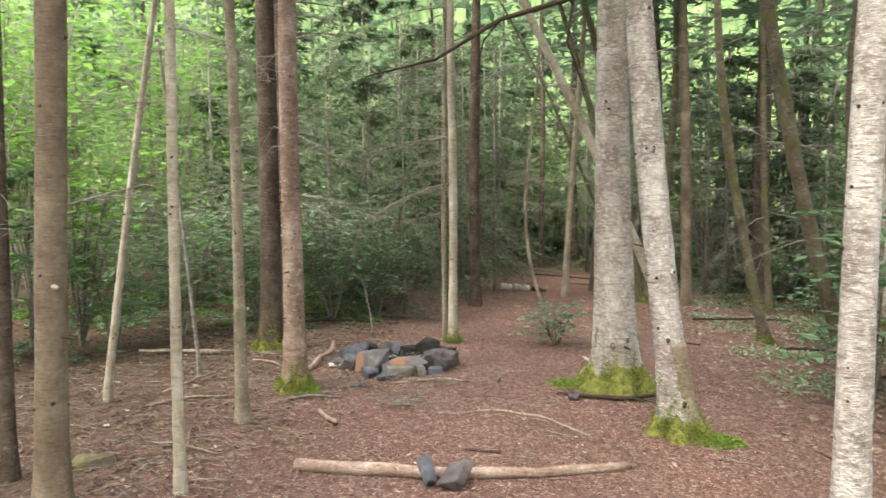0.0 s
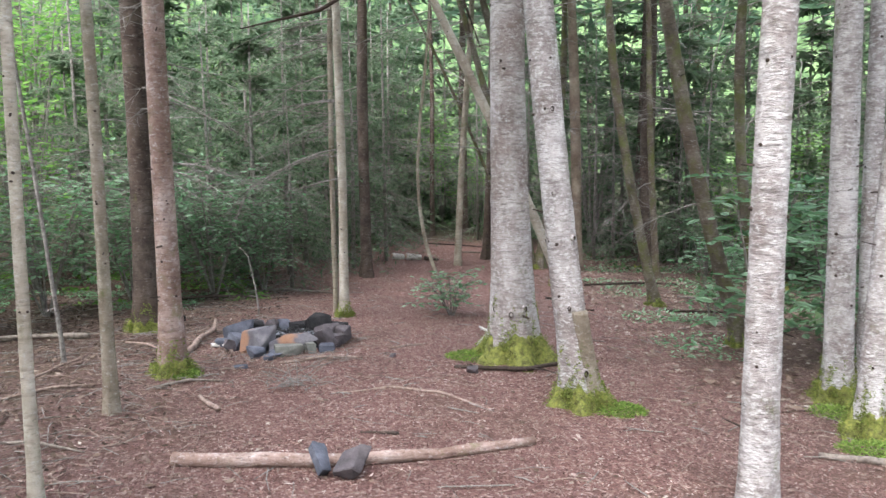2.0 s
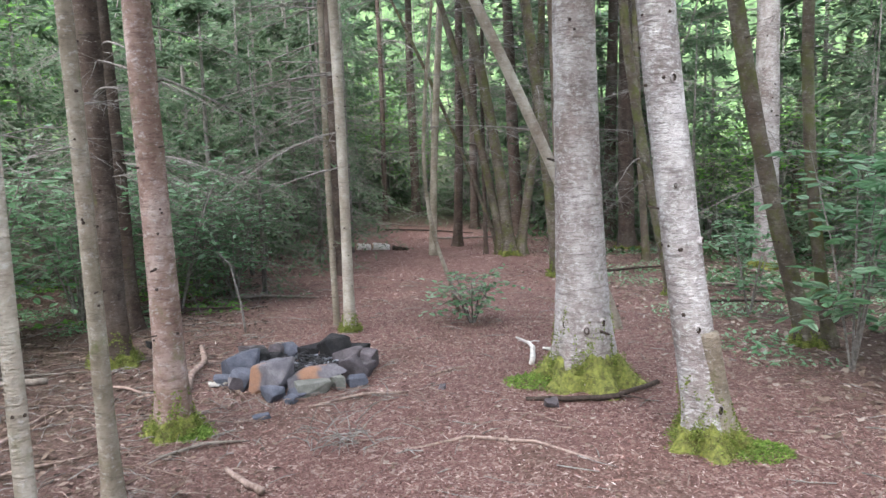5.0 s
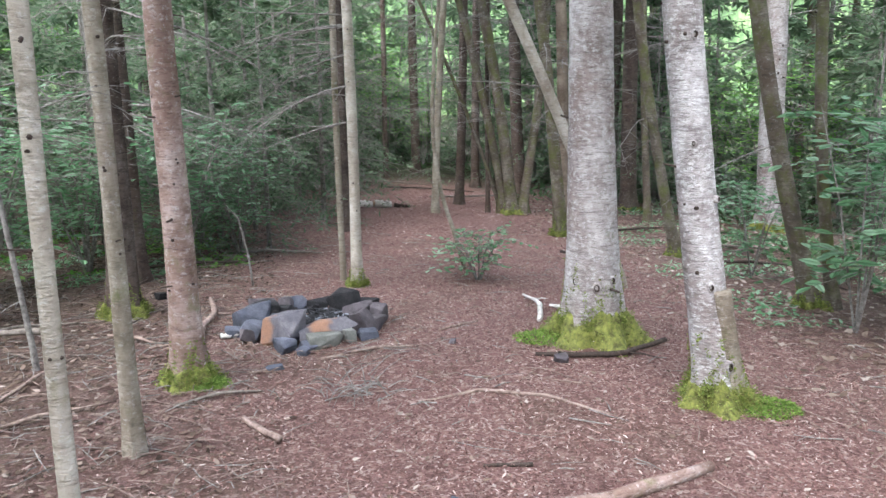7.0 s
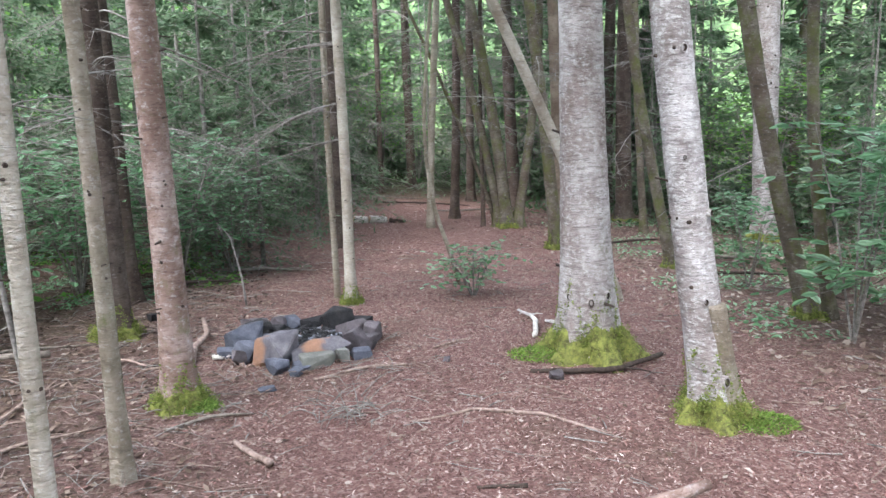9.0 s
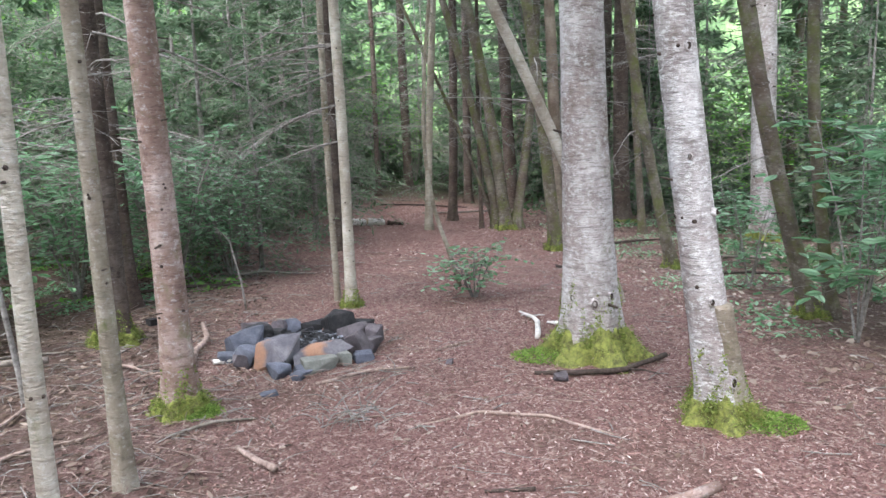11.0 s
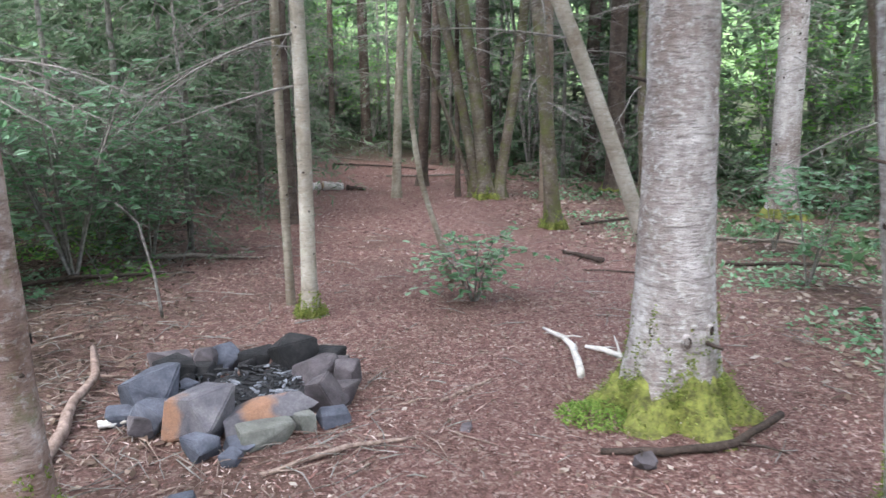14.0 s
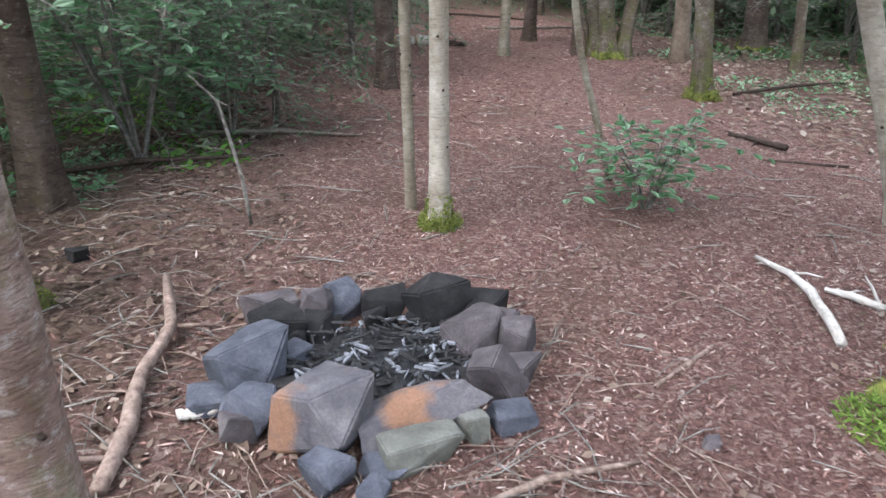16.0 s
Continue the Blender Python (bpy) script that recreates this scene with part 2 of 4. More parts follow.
M_MOULD = leafy("leaf_mould", [(0.03, 0.02, 0.015), (0.07, 0.048, 0.036), (0.12, 0.083, 0.062), (0.20, 0.15, 0.12)], 0.05, 0.9)
M_GREYSTONE = stone("grey_blue_stone", (0.04, 0.043, 0.054), (0.092, 0.098, 0.122), (0.165, 0.172, 0.205))
M_RUSTSTONE = stone("rusty_stone", (0.06, 0.058, 0.068), (0.125, 0.118, 0.13), (0.21, 0.195, 0.20), 0.6)
M_PALESTONE = stone("pale_greenish_stone", (0.09, 0.09, 0.078), (0.155, 0.157, 0.137), (0.24, 0.24, 0.215))
M_PINKSTONE = stone("pinkish_stone", (0.05, 0.043, 0.046), (0.105, 0.09, 0.095), (0.18, 0.157, 0.16))
M_BLACKSTONE = stone("sooty_stone", (0.008, 0.008, 0.009), (0.020, 0.019, 0.020), (0.05, 0.047, 0.045))


# ---- mesh building ----
class Shape:
    """Collects vertices and faces of one mesh, with a material slot a face."""

    def __init__(self):
        self.v, self.f, self.m = [], [], []

    def tube(self, pts, radii, sides=6, mat=0, cap=True):
        base, up = len(self.v), Vector((0, 0, 1))
        for i, p in enumerate(pts):
            d = (pts[min(i + 1, len(pts) - 1)] - pts[max(i - 1, 0)]).normalized()
            ref = up if abs(d.z) < 0.9 else Vector((1, 0, 0))
            s = d.cross(ref).normalized()
            u = s.cross(d)
            for k in range(sides):
                a = 2 * math.pi * k / sides
                self.v.append(p + (s * math.cos(a) + u * math.sin(a)) * radii[i])
        for i in range(len(pts) - 1):
            for k in range(sides):
                a, b = base + i * sides + k, base + i * sides + (k + 1) % sides
                self.f.append((a, a + sides, b + sides, b)), self.m.append(mat)
        if cap:
            self.f.append(tuple(base + k for k in range(sides))), self.m.append(mat)
            e = base + (len(pts) - 1) * sides
            self.f.append(tuple(e + k for k in reversed(range(sides)))), self.m.append(mat)

    def leaf(self, p, d, n, length, width, mat=0, fold=0.0):
        """A pointed leaf of two halves, folded along its rib."""
        s = d.cross(n).normalized() * width * 0.5
        b, q = len(self.v), p + d * length * 0.45
        lift = n * fold * width
        self.v += [p, q - s + lift, p + d * length, q + s + lift]
        if fold:   # rounded outline on both sides of the rib
            del self.v[b + 1:]
            sag = n * -0.04 * length
            rib = [p, p + d * length * 0.4, p + d * length * 0.75 + sag * 0.4, p + d * length + sag]
            self.v += [rib[1], rib[2], rib[3]]
            for sg in (-1, 1):
                c = len(self.v)
                self.v += [p + d * length * 0.22 + s * 0.8 * sg + lift * 0.8, p + d * length * 0.5 + s * sg + lift, p + d * length * 0.8 + s * 0.6 * sg + lift * 0.5 + sag * 0.5]
                self.f += [(b, c, b + 1), (c, c + 1, b + 1), (b + 1, c + 1, c + 2, b + 2), (b + 2, c + 2, b + 3)]
                self.m += [mat] * 4
        else:
            self.f.append((b, b + 1, b + 2, b + 3)), self.m.append(mat)

    def mesh(self, name, mats, smooth=True):
        me = bpy.data.meshes.new(name)
        me.from_pydata([tuple(v) for v in self.v], [], self.f)
        for mt in mats:
            me.materials.append(mt)
        if len(mats) > 1:
            me.polygons.foreach_set("material_index", self.m)
        me.polygons.foreach_set("use_smooth", [smooth] * len(self.f))
        me.update()
        return me


def part(name, data, parent, label=""):
    ob = new(name, data)
    ob.parent = parent
    return tagged(ob, label, kind="" if name == "trunk" else "stuff")


def thing(name, x, y, z, label, category, group="", kind=""):
    ob = new(name)
    ob.matrix_basis = pose(x, y, z)
    return tagged(ob, label, category, group, kind)


def rnd(rng, a, b):
    return a + (b - a) * rng.random()


def any_dir(rng, tilt=1.0):
    a = rng.random() * 2 * math.pi
    return Vector((math.cos(a), math.sin(a), rnd(rng, -tilt, tilt))).normalized()


# ---- ground ----
def land(x, y):
    """Height of the ground: a gentle fall ahead and to the east, with a low rise round the fire ring."""
    yy = min(y, 16.0)
    z = -0.128 - 0.0375 * x - 0.0169 * yy + 0.0986 * math.exp(-((x - 0.4) ** 2 + (y - 6.8) ** 2) / 9.0) - 0.0297 * max(min(x, 20) - 2, 0)
    far = max(0.0, math.hypot(x - 1, y - 8) - 12)
    z += 0.02 * min(far, 30) * (0.5 + noise.noise(Vector((x * 0.05, y * 0.05, 3))))
    return z + 0.022 * noise.noise(Vector((x * 0.9, y * 0.9, 0))) + 0.008 * noise.noise(Vector((x * 4, y * 4, 7)))


def sheet(name, xs, ys, drop=0.0):
    s = Shape()
    for yv in ys:
        for xv in xs:
            s.v.append(Vector((xv, yv, land(xv, yv) - drop)))
    w = len(xs)
    for j in range(len(ys) - 1):
        for i in range(w - 1):
            a = j * w + i
            s.f.append((a, a + 1, a + w + 1, a + w)), s.m.append(0)
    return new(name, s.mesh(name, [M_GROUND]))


def spaced(lo, a, b, hi, fine, coarse):
    mid = list(np.arange(a, b, fine))
    left, v, st = [], a, fine
    while v > lo:
        st = min(st * 1.25, coarse)
        v -= st
        left.append(v)
    right, v, st = [], mid[-1], fine
    while v < hi:
        st = min(st * 1.25, coarse)
        v += st
        right.append(v)
    return left[::-1] + mid + right


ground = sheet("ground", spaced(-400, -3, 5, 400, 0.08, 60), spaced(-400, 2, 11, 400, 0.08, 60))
tagged(ground, "forest floor of trodden red-brown needle litter", "ground", kind="structure")

# far wood that closes the view all round
s = Shape()
ring = random.Random(3)
K = 180
for k in range(K):
    a = 2 * math.pi * k / K
    r = 60 + 4 * math.sin(7 * a)
    x, y = r * math.sin(a), 8 + r * math.cos(a)
    for h in (-3, 5, 13, 17 + 5 * ring.random()):
        s.v.append(Vector((x, y, h)))
for k in range(K):
    for j in range(3):
        a, b = k * 4 + j, ((k + 1) % K) * 4 + j
        s.f.append((a, b, b + 1, a + 1)), s.m.append(0)
m, n, l, b = material("far_wood", 1.0)
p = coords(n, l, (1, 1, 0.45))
# shaded gaps and lit foliage are painted into this noise colour
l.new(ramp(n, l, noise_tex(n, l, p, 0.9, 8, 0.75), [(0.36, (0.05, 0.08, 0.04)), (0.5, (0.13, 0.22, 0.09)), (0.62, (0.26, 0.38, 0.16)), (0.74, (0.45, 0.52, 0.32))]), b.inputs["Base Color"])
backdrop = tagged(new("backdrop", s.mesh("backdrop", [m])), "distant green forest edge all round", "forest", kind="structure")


# ---- trees ----
def bough(s, rng, p, d, length, droop, needles, mat=0, twig_mat=1, nl=0.05, fine=1.0):
    """A branch with side twigs; needles: tufts a twig (0: dead)."""
    steps, pts, q, v = 6, [], p.copy(), d.copy()
    for i in range(steps + 1):
        pts.append(q.copy())
        v = (v + Vector((rnd(rng, -0.12, 0.12), rnd(rng, -0.12, 0.12), -droop * 0.16 + rnd(rng, -0.05, 0.05)))).normalized()
        q += v * length / steps
    r0 = (0.0028 + 0.0042 * length) * fine
    s.tube(pts, [r0 * (1 - 0.85 * i / steps) for i in range(steps + 1)], 4 if fine >= 1 else 3, twig_mat, False)
    for i in range(1, steps + 1):
        for side in (-1, 1):
            for _ in range(1 if not needles else 2):
                if rng.random() < 0.2:
                    continue
                f = rng.random()
                o = pts[i - 1].lerp(pts[i], f)
                ax = (pts[i] - pts[i - 1]).normalized()
                lat = ax.cross(Vector((0, 0, 1)))
                if lat.length < 0.1:
                    lat = Vector((1, 0, 0))
                td = (ax * rnd(rng, 0.4, 1.0) + lat.normalized() * side * rnd(rng, 0.6, 1.1) + Vector((0, 0, rnd(rng, -0.45, 0.2)))).normalized()
                tl = length * (0.42 - 0.3 * i / steps) * rnd(rng, 0.6, 1.3)
                e = o + td * tl + Vector((0, 0, -droop * 0.12 * tl))
                if fine < 1:
                    s.leaf(o, (e - o).normalized(), any_dir(rng), (e - o).length, r0 * 0.8, twig_mat)
                else:
                    s.tube([o, e], [r0 * 0.45, r0 * 0.15], 3, twig_mat, False)
                for j in range(3 if not needles else 1):   # fine bare side twigs
                    at = o.lerp(e, rnd(rng, 0.25, 0.95))
                    sd = (td * 0.6 + any_dir(rng, 0.5) + Vector((0, 0, -0.3 * droop))).normalized()
                    s.leaf(at, sd, any_dir(rng), tl * rnd(rng, 0.3, 0.7), r0 * 0.5, twig_mat)
                for j in range(needles):
                    g = (j + rng.random()) / needles
                    at = o.lerp(e, g)
                    nd = (td * 0.7 + any_dir(rng, 0.5)).normalized()
                    s.leaf(at, nd, (Vector((0, 0, 1)) + any_dir(rng) * 0.5).normalized(), nl * rnd(rng, 0.7, 1.5), nl * rnd(rng, 0.22, 0.42), mat)


def crown_mesh(seed):
    """High conifer crown, from 0 (lowest whorl) to 6 m up."""
    rng, s = random.Random(seed), Shape()
    h = 0.0
    while h < 6.0:
        for k in range(4):
            a, ln = rng.random() * 6.28, (1.7 - 0.24 * h) * rnd(rng, 0.7, 1.1)
            d = Vector((math.cos(a), math.sin(a), 0.05))
            p, q = Vector((0, 0, h)), Vector((0, 0, h)) + d * ln + Vector((0, 0, -0.25 * ln))
            mid = p.lerp(q, 0.5) + Vector((0, 0, 0.06 * ln))
            s.tube([p, mid, q], [0.014, 0.009, 0.003], 3, 1, False)
            for j in range(13):
                f = (j + 1) / 13
                at = p.lerp(mid, f * 2) if f < 0.5 else mid.lerp(q, f * 2 - 1)
                nd = (d + any_dir(rng, 0.4) * 1.1).normalized()
                s.leaf(at, nd, (Vector((0, 0, 1)) + any_dir(rng) * 0.5).normalized(), rnd(rng, 0.25, 0.5), rnd(rng, 0.09, 0.18))
        h += 0.55
    return s.mesh("crown", [M_NEEDLE, M_TWIG])


CROWNS = [crown_mesh(k) for k in (1, 2)]


def trunk_line(rng, height, lean, bend, wobble, lean_y):
    pts, n_s = [], max(10, int(height / 0.22))
    ph, pw = rng.random() * 6, rng.random() * 6
    for i in range(n_s + 1):
        h = -0.12 + (height + 0.12) * i / n_s
        hh = max(h, 0)
        pts.append(Vector((lean * hh + bend * hh * hh + wobble * math.sin(1.3 * hh + ph) - wobble * math.sin(ph), lean_y * hh + wobble * math.sin(1.1 * hh + pw) - wobble * math.sin(pw), h)))
    return pts


def trunk_radius(h, r0, r1, height, flare):
    t = max(h, 0)
    r = r1 * 1.02 + (r0 - r1) * math.exp(-t / 0.9) * 0.9
    r += r0 * flare * math.exp(-t / 0.13)
    return max(0.012, r * (1 - 0.75 * max(0, t - 2.5) / max(1, height - 2.5)))


def make_tree(x, y, r0, r1, lean, mat, label, group="", height=9.0, bend=0.0, flare=0.35, roots=5, knots=14, dead=8, dead_len=0.9, moss=0.0, crown=True, seed=0, first=1.2, name="tree", wobble=0.012, reach=None, sides=0, lean_y=0.0):
    rng = random.Random(seed * 17 + int(abs(x) * 100) + int(y * 1000))
    z0 = land(x, y)
    tree = thing(name, x, y, z0, label, "tree", group)
    line = trunk_line(rng, height, lean, bend, wobble, lean_y)
    sides, s = sides or (20 if r0 > 0.06 else 12), Shape()
    rph = rng.random() * 6
    fine = []
    for i in range(len(line) - 1):   # closer rings low down, where the trunk is seen
        fine.append(line[i])
        if line[i].z < 4 and sides > 8:
            fine += [line[i].lerp(line[i + 1], 0.33), line[i].lerp(line[i + 1], 0.67)]
    fine.append(line[-1])
    for p in fine:
        rr = trunk_radius(p.z, r0, r1, height, flare)
        for k in range(sides):
            a = 2 * math.pi * k / sides
            low = math.exp(-max(p.z, 0) / 0.16)
            lob = 1 + 0.22 * low * flare / 0.35 * math.cos(roots * a + rph) + 0.045 * noise.noise(Vector((math.cos(a) * 2 + x * 9, math.sin(a) * 2, p.z * 5))) + 0.03 * noise.noise(Vector((math.cos(a) * 5, math.sin(a) * 5 + x, p.z * 16)))
            s.v.append(p + Vector((math.cos(a), math.sin(a), 0)) * rr * lob)
    for i in range(len(fine) - 1):
        for k in range(sides):
            a, b = i * sides + k, i * sides + (k + 1) % sides
            s.f.append((a, b, b + sides, a + sides)), s.m.append(0)
    s.f.append(tuple((len(fine) - 1) * sides + k for k in range(sides))), s.m.append(0)
    part("trunk", s.mesh("trunk", [mat]), tree)

    def at(h):
        for i in range(len(line) - 1):
            if line[i + 1].z >= h:
                return line[i].lerp(line[i + 1], (h - line[i].z) / (line[i + 1].z - line[i].z))
        return line[-1]
    if knots:
        s, h = Shape(), rnd(rng, 0.35, 0.6)
        while h < 4.0:
            for _ in range(rng.randint(1, 3)):
                a = rng.random() * 6.28
                o, rr = at(h + rnd(rng, -0.03, 0.03)), trunk_radius(h, r0, r1, height, flare)
                d = Vector((math.cos(a), math.sin(a), rnd(rng, -0.1, 0.3)))
                kr = rnd(rng, 0.02, 0.075) * rr + 0.003
                ln = rr * 0.96 + rnd(rng, 0.002, 0.012)
                if rng.random() < 0.22:   # a snapped dead twig still on
                    ln += rnd(rng, 0.02, 0.09)
                    kr *= 0.6
                s.tube([o + d * rr * 0.8, o + d * rr * 0.99, o + d * ln + any_dir(rng) * kr * 0.4, o + d * (ln + kr * 0.4)], [kr * 1.9, kr * 1.4, kr * 0.9, kr * 0.3], 6)
            h += 3.4 / knots * rnd(rng, 0.6, 1.4)
        part("branch_stubs", s.mesh("branch_stubs", [M_KNOT]), tree, "dark broken branch stubs")
    if dead:
        s = Shape()
        for i in range(dead):
            h = rnd(rng, first, 5.0)
            a = rng.random() * 6.28
            d = Vector((math.cos(a), math.sin(a), rnd(rng, -0.25, 0.3)))
            if reach:
                d = Vector((reach[0] + rnd(rng, -0.5, 0.5), reach[1] + rnd(rng, -0.5, 0.5), rnd(rng, -0.25, 0.2)))
            bough(s, rng, at(h), d.normalized(), dead_len * rnd(rng, 0.4, 1.4), rnd(rng, 0.1, 0.8), 0, 0, 0)
        part("dead_branches", s.mesh("dead_branches", [M_TWIG]), tree, "thin grey bare dead branches")
    if moss:
        s = Shape()
        top = 0.24 * moss
        fuzz = Shape()
        rings, sd = 12, 48
        for j in range(rings + 1):
            t = j / rings
            h = -0.04 + (top + 0.04) * t
            for k in range(sd):
                a = 2 * math.pi * k / sd
                edge = 0.85 + 0.42 * noise.noise(Vector((math.cos(a) * 1.1 + x, math.sin(a) * 1.1, 2))) + 0.26 * noise.noise(Vector((math.cos(a) * 3.5, math.sin(a) * 3.5, y))) + 0.16 * noise.noise(Vector((math.cos(a) * 9, math.sin(a) * 9, y)))
                hh = h * max(edge, 0.25)
                o, rr = at(max(hh, 0)), trunk_radius(hh, r0, r1, height, flare)
                low = math.exp(-max(hh, 0) / 0.16)
                lob = 1 + 0.22 * low * flare / 0.35 * math.cos(roots * a + rph)
                lump = noise.noise(Vector((math.cos(a) * 5, math.sin(a) * 5 + y, hh * 14))) + 0.6 * noise.noise(Vector((math.cos(a) * 13, math.sin(a) * 13 + y, hh * 36)))
                thick = 0.022 * moss * (1 - t ** 3) * (1 + 1.1 * lump) + (0.004 if t < 0.99 else -0.03)
                foot = (0.03 * moss * (1 - t) ** 3) * (1 + 0.8 * math.cos(roots * a + rph))
                p = Vector((o.x, o.y, hh)) + Vector((math.cos(a), math.sin(a), 0)) * (rr * lob + thick + foot)
                s.v.append(p)
                if t < 0.97:
                    for _ in range(6):
                        d = (Vector((math.cos(a), math.sin(a), 0.3)) + any_dir(rng) * 0.9).normalized()
                        fuzz.leaf(p + any_dir(rng) * 0.022 - d * 0.004, d, any_dir(rng), rnd(rng, 0.008, 0.024), rnd(rng, 0.003, 0.008))
        for _ in range(int(5200 * moss)):   # thinner growth higher up the bark
            a, hh = rng.random() * 6.28, top * (0.45 + 1.7 * rng.random() ** 2.2)
            if noise.noise(Vector((math.cos(a) * 3, math.sin(a) * 3, hh * 9 + x))) < hh / top * 0.25 - 0.25:
                continue
            o, rr = at(hh), trunk_radius(hh, r0, r1, height, flare)
            n_o = Vector((math.cos(a), math.sin(a), 0))
            fuzz.leaf(Vector((o.x, o.y, hh)) + n_o * rr * 1.01, (n_o * 0.5 + any_dir(rng)).normalized(), n_o, rnd(rng, 0.008, 0.022), rnd(rng, 0.006, 0.012))
        for j in range(rings):
            for k in range(sd):
                a, b = j * sd + k, j * sd + (k + 1) % sd
                s.f.append((a, b, b + sd, a + sd)), s.m.append(0)
        b0 = len(s.v)
        s.v += fuzz.v
        s.f += [tuple(i + b0 for i in f) for f in fuzz.f]
        s.m += [1] * len(fuzz.f)
        part("moss", s.mesh("moss", [M_MOSSPAD, M_MOSS]), tree, "cushion of yellow-green moss round the foot")
    if crown:
        top = at(max(4.8, height - 5))
        c = part("crown", CROWNS[rng.randint(0, 1)], tree, "dark green conifer crown")
        c.matrix_basis = pose(top.x, top.y, top.z, 0, 0, rng.random() * 360)
    return tree


# near trunks round the clearing
TREES = "trunks round the clearing"
darkl = make_tree(-1.76, 3.58, 0.076, 0.062, 0.030, M_BROWN, "brown spruce trunk with dark knots and a pale blaze", TREES, dead=5)
make_tree(-2.23, 4.09, 0.038, 0.031, 0.020, M_DARK, "thin dark spruce pole in the litter", TREES, height=7, dead=5, knots=8)
make_tree(-1.30, 3.93, 0.031, 0.024, 0.003, M_TAN, "thin greenish-grey pole with small stubs", TREES, height=7, flare=0.2, dead=6, dead_len=0.5)
make_tree(-1.29, 5.15, 0.044, 0.031, -0.019, M_POLE, "slim greenish-grey pole with branch scars", TREES, height=7, flare=0.3, dead=7, dead_len=0.6, wobble=0.02)
make_tree(-1.60, 7.50, 0.105, 0.085, 0.010, M_DARK, "dark spruce trunk with moss on one foot", TREES, dead=10, moss=0.5)
make_tree(-1.66, 8.75, 0.095, 0.082, -0.005, M_DARK, "blackish spruce trunk standing close behind another", TREES, dead=22, dead_len=1.3)
make_tree(-1.10, 5.98, 0.090, 0.064, 0.004, M_PINK, "pinkish-brown spruce trunk with rings of knots", TREES, knots=26, dead=10, dead_len=0.9, moss=0.5, first=1.7)
make_tree(0.09, 8.03, 0.046, 0.038, 0.0, M_TAN, "straight pale pole at the edge of the path, mossy foot", TREES, height=8, moss=0.3, dead=14, dead_len=0.95, reach=(-1, 0.2), first=1.3)
make_tree(0.45, 11.4, 0.075, 0.070, 0.005, M_DARK, "slim dark spruce trunk by the path", TREES, dead=16, dead_len=1.3, reach=(-1, 0))
thick_tree = make_tree(1.34, 6.28, 0.205, 0.118, -0.012, M_PALE, "thick pale grey trunk with a mossy flared foot", TREES, height=13, flare=0.34, knots=5, dead=3, moss=1.0, first=3.0, roots=6)
lichen_tree = make_tree(1.51, 5.15, 0.105, 0.090, -0.088, M_LICHEN, "leaning lichen-grey trunk with a mossy foot", TREES, knots=18, dead=5, moss=0.75, flare=0.4, first=2.2, lean_y=0.09)
make_tree(1.82, 3.57, 0.088, 0.069, 0.024, M_LICHEN, "pale lichen-covered fir trunk", TREES, knots=22, dead=4, flare=0.2, first=2.2)
make_tree(3.39, 5.37, 0.102, 0.083, -0.013, M_LICHEN, "pale fir trunk of a close group with mossy foot", TREES, knots=20, dead=4, moss=0.7, first=2)
make_tree(3.09, 4.60, 0.098, 0.080, 0.052, M_LICHEN, "pale fir trunk of a close group, thickly mossed foot", TREES, knots=20, dead=4, moss=0.9, first=2)
make_tree(3.79, 5.63, 0.064, 0.060, -0.012, M_LICHEN, "thin pale fir trunk of a close group", TREES, knots=16, dead=4)
make_tree(5.54, 7.77, 0.130, 0.120, 0.013, M_PALE, "grey trunk standing off the clearing", TREES, dead=20, dead_len=1.3, moss=0.3)
make_tree(3.62, 7.08, 0.080, 0.060, -0.33, M_MOSSY, "leaning mossy broadleaf trunk", TREES, height=7, bend=0.02, flare=0.4, knots=6, dead=4, moss=0.4, crown=False)
make_tree(3.80, 7.06, 0.055, 0.042, -0.25, M_MOSSY, "second leaning mossy stem from the same foot", TREES, height=6, bend=0.05, knots=4, dead=4, crown=False)
make_tree(6.31, 11.4, 0.175, 0.150, -0.02, M_PALE, "thick pale trunk on mossy ground", TREES, height=12, dead=20, dead_len=1.5, moss=0.6)
make_tree(3.76, 9.43, 0.066, 0.050, -0.28, M_MOSSY, "leaning mossy stem over the leaf litter", TREES, height=6, bend=0.03, dead=4, moss=0.25, crown=False)
make_tree(5.30, 13.6, 0.135, 0.115, 0.0, M_DARK, "grey-brown spruce trunk behind the thick one", TREES, dead=14, dead_len=1.3, moss=0.3)
make_tree(2.99, 10.78, 0.085, 0.062, -0.12, M_MOSSY, "stem with green mossy foot by the path", TREES, height=8, dead=6, moss=0.4)
make_tree(2.28, 7.75, 0.058, 0.045, -0.38, M_TAN, "bare pale leaning stem behind the thick trunk", TREES, height=6, bend=-0.02, knots=3, dead=3, flare=0.1, crown=False)
make_tree(0.02, 8.30, 0.026, 0.025, 0.0, M_POLE, "thin grey pole close behind a paler one", TREES, height=7, flare=0.15, dead=18, dead_len=0.9, reach=(-1, 0.1), first=1.5)
make_tree(-2.35, 5.6, 0.032, 0.022, 0.16, M_TAN, "thin pale leaning dead pole", TREES, height=2.9, flare=0.1, dead=5, dead_len=0.5, knots=5, crown=False)
make_tree(-1.93, 6.4, 0.018, 0.012, -0.1, M_TWIG, "spindly bare grey sapling", TREES, height=2.6, flare=0.1, dead=6, dead_len=0.4, knots=0, crown=False, first=0.4)
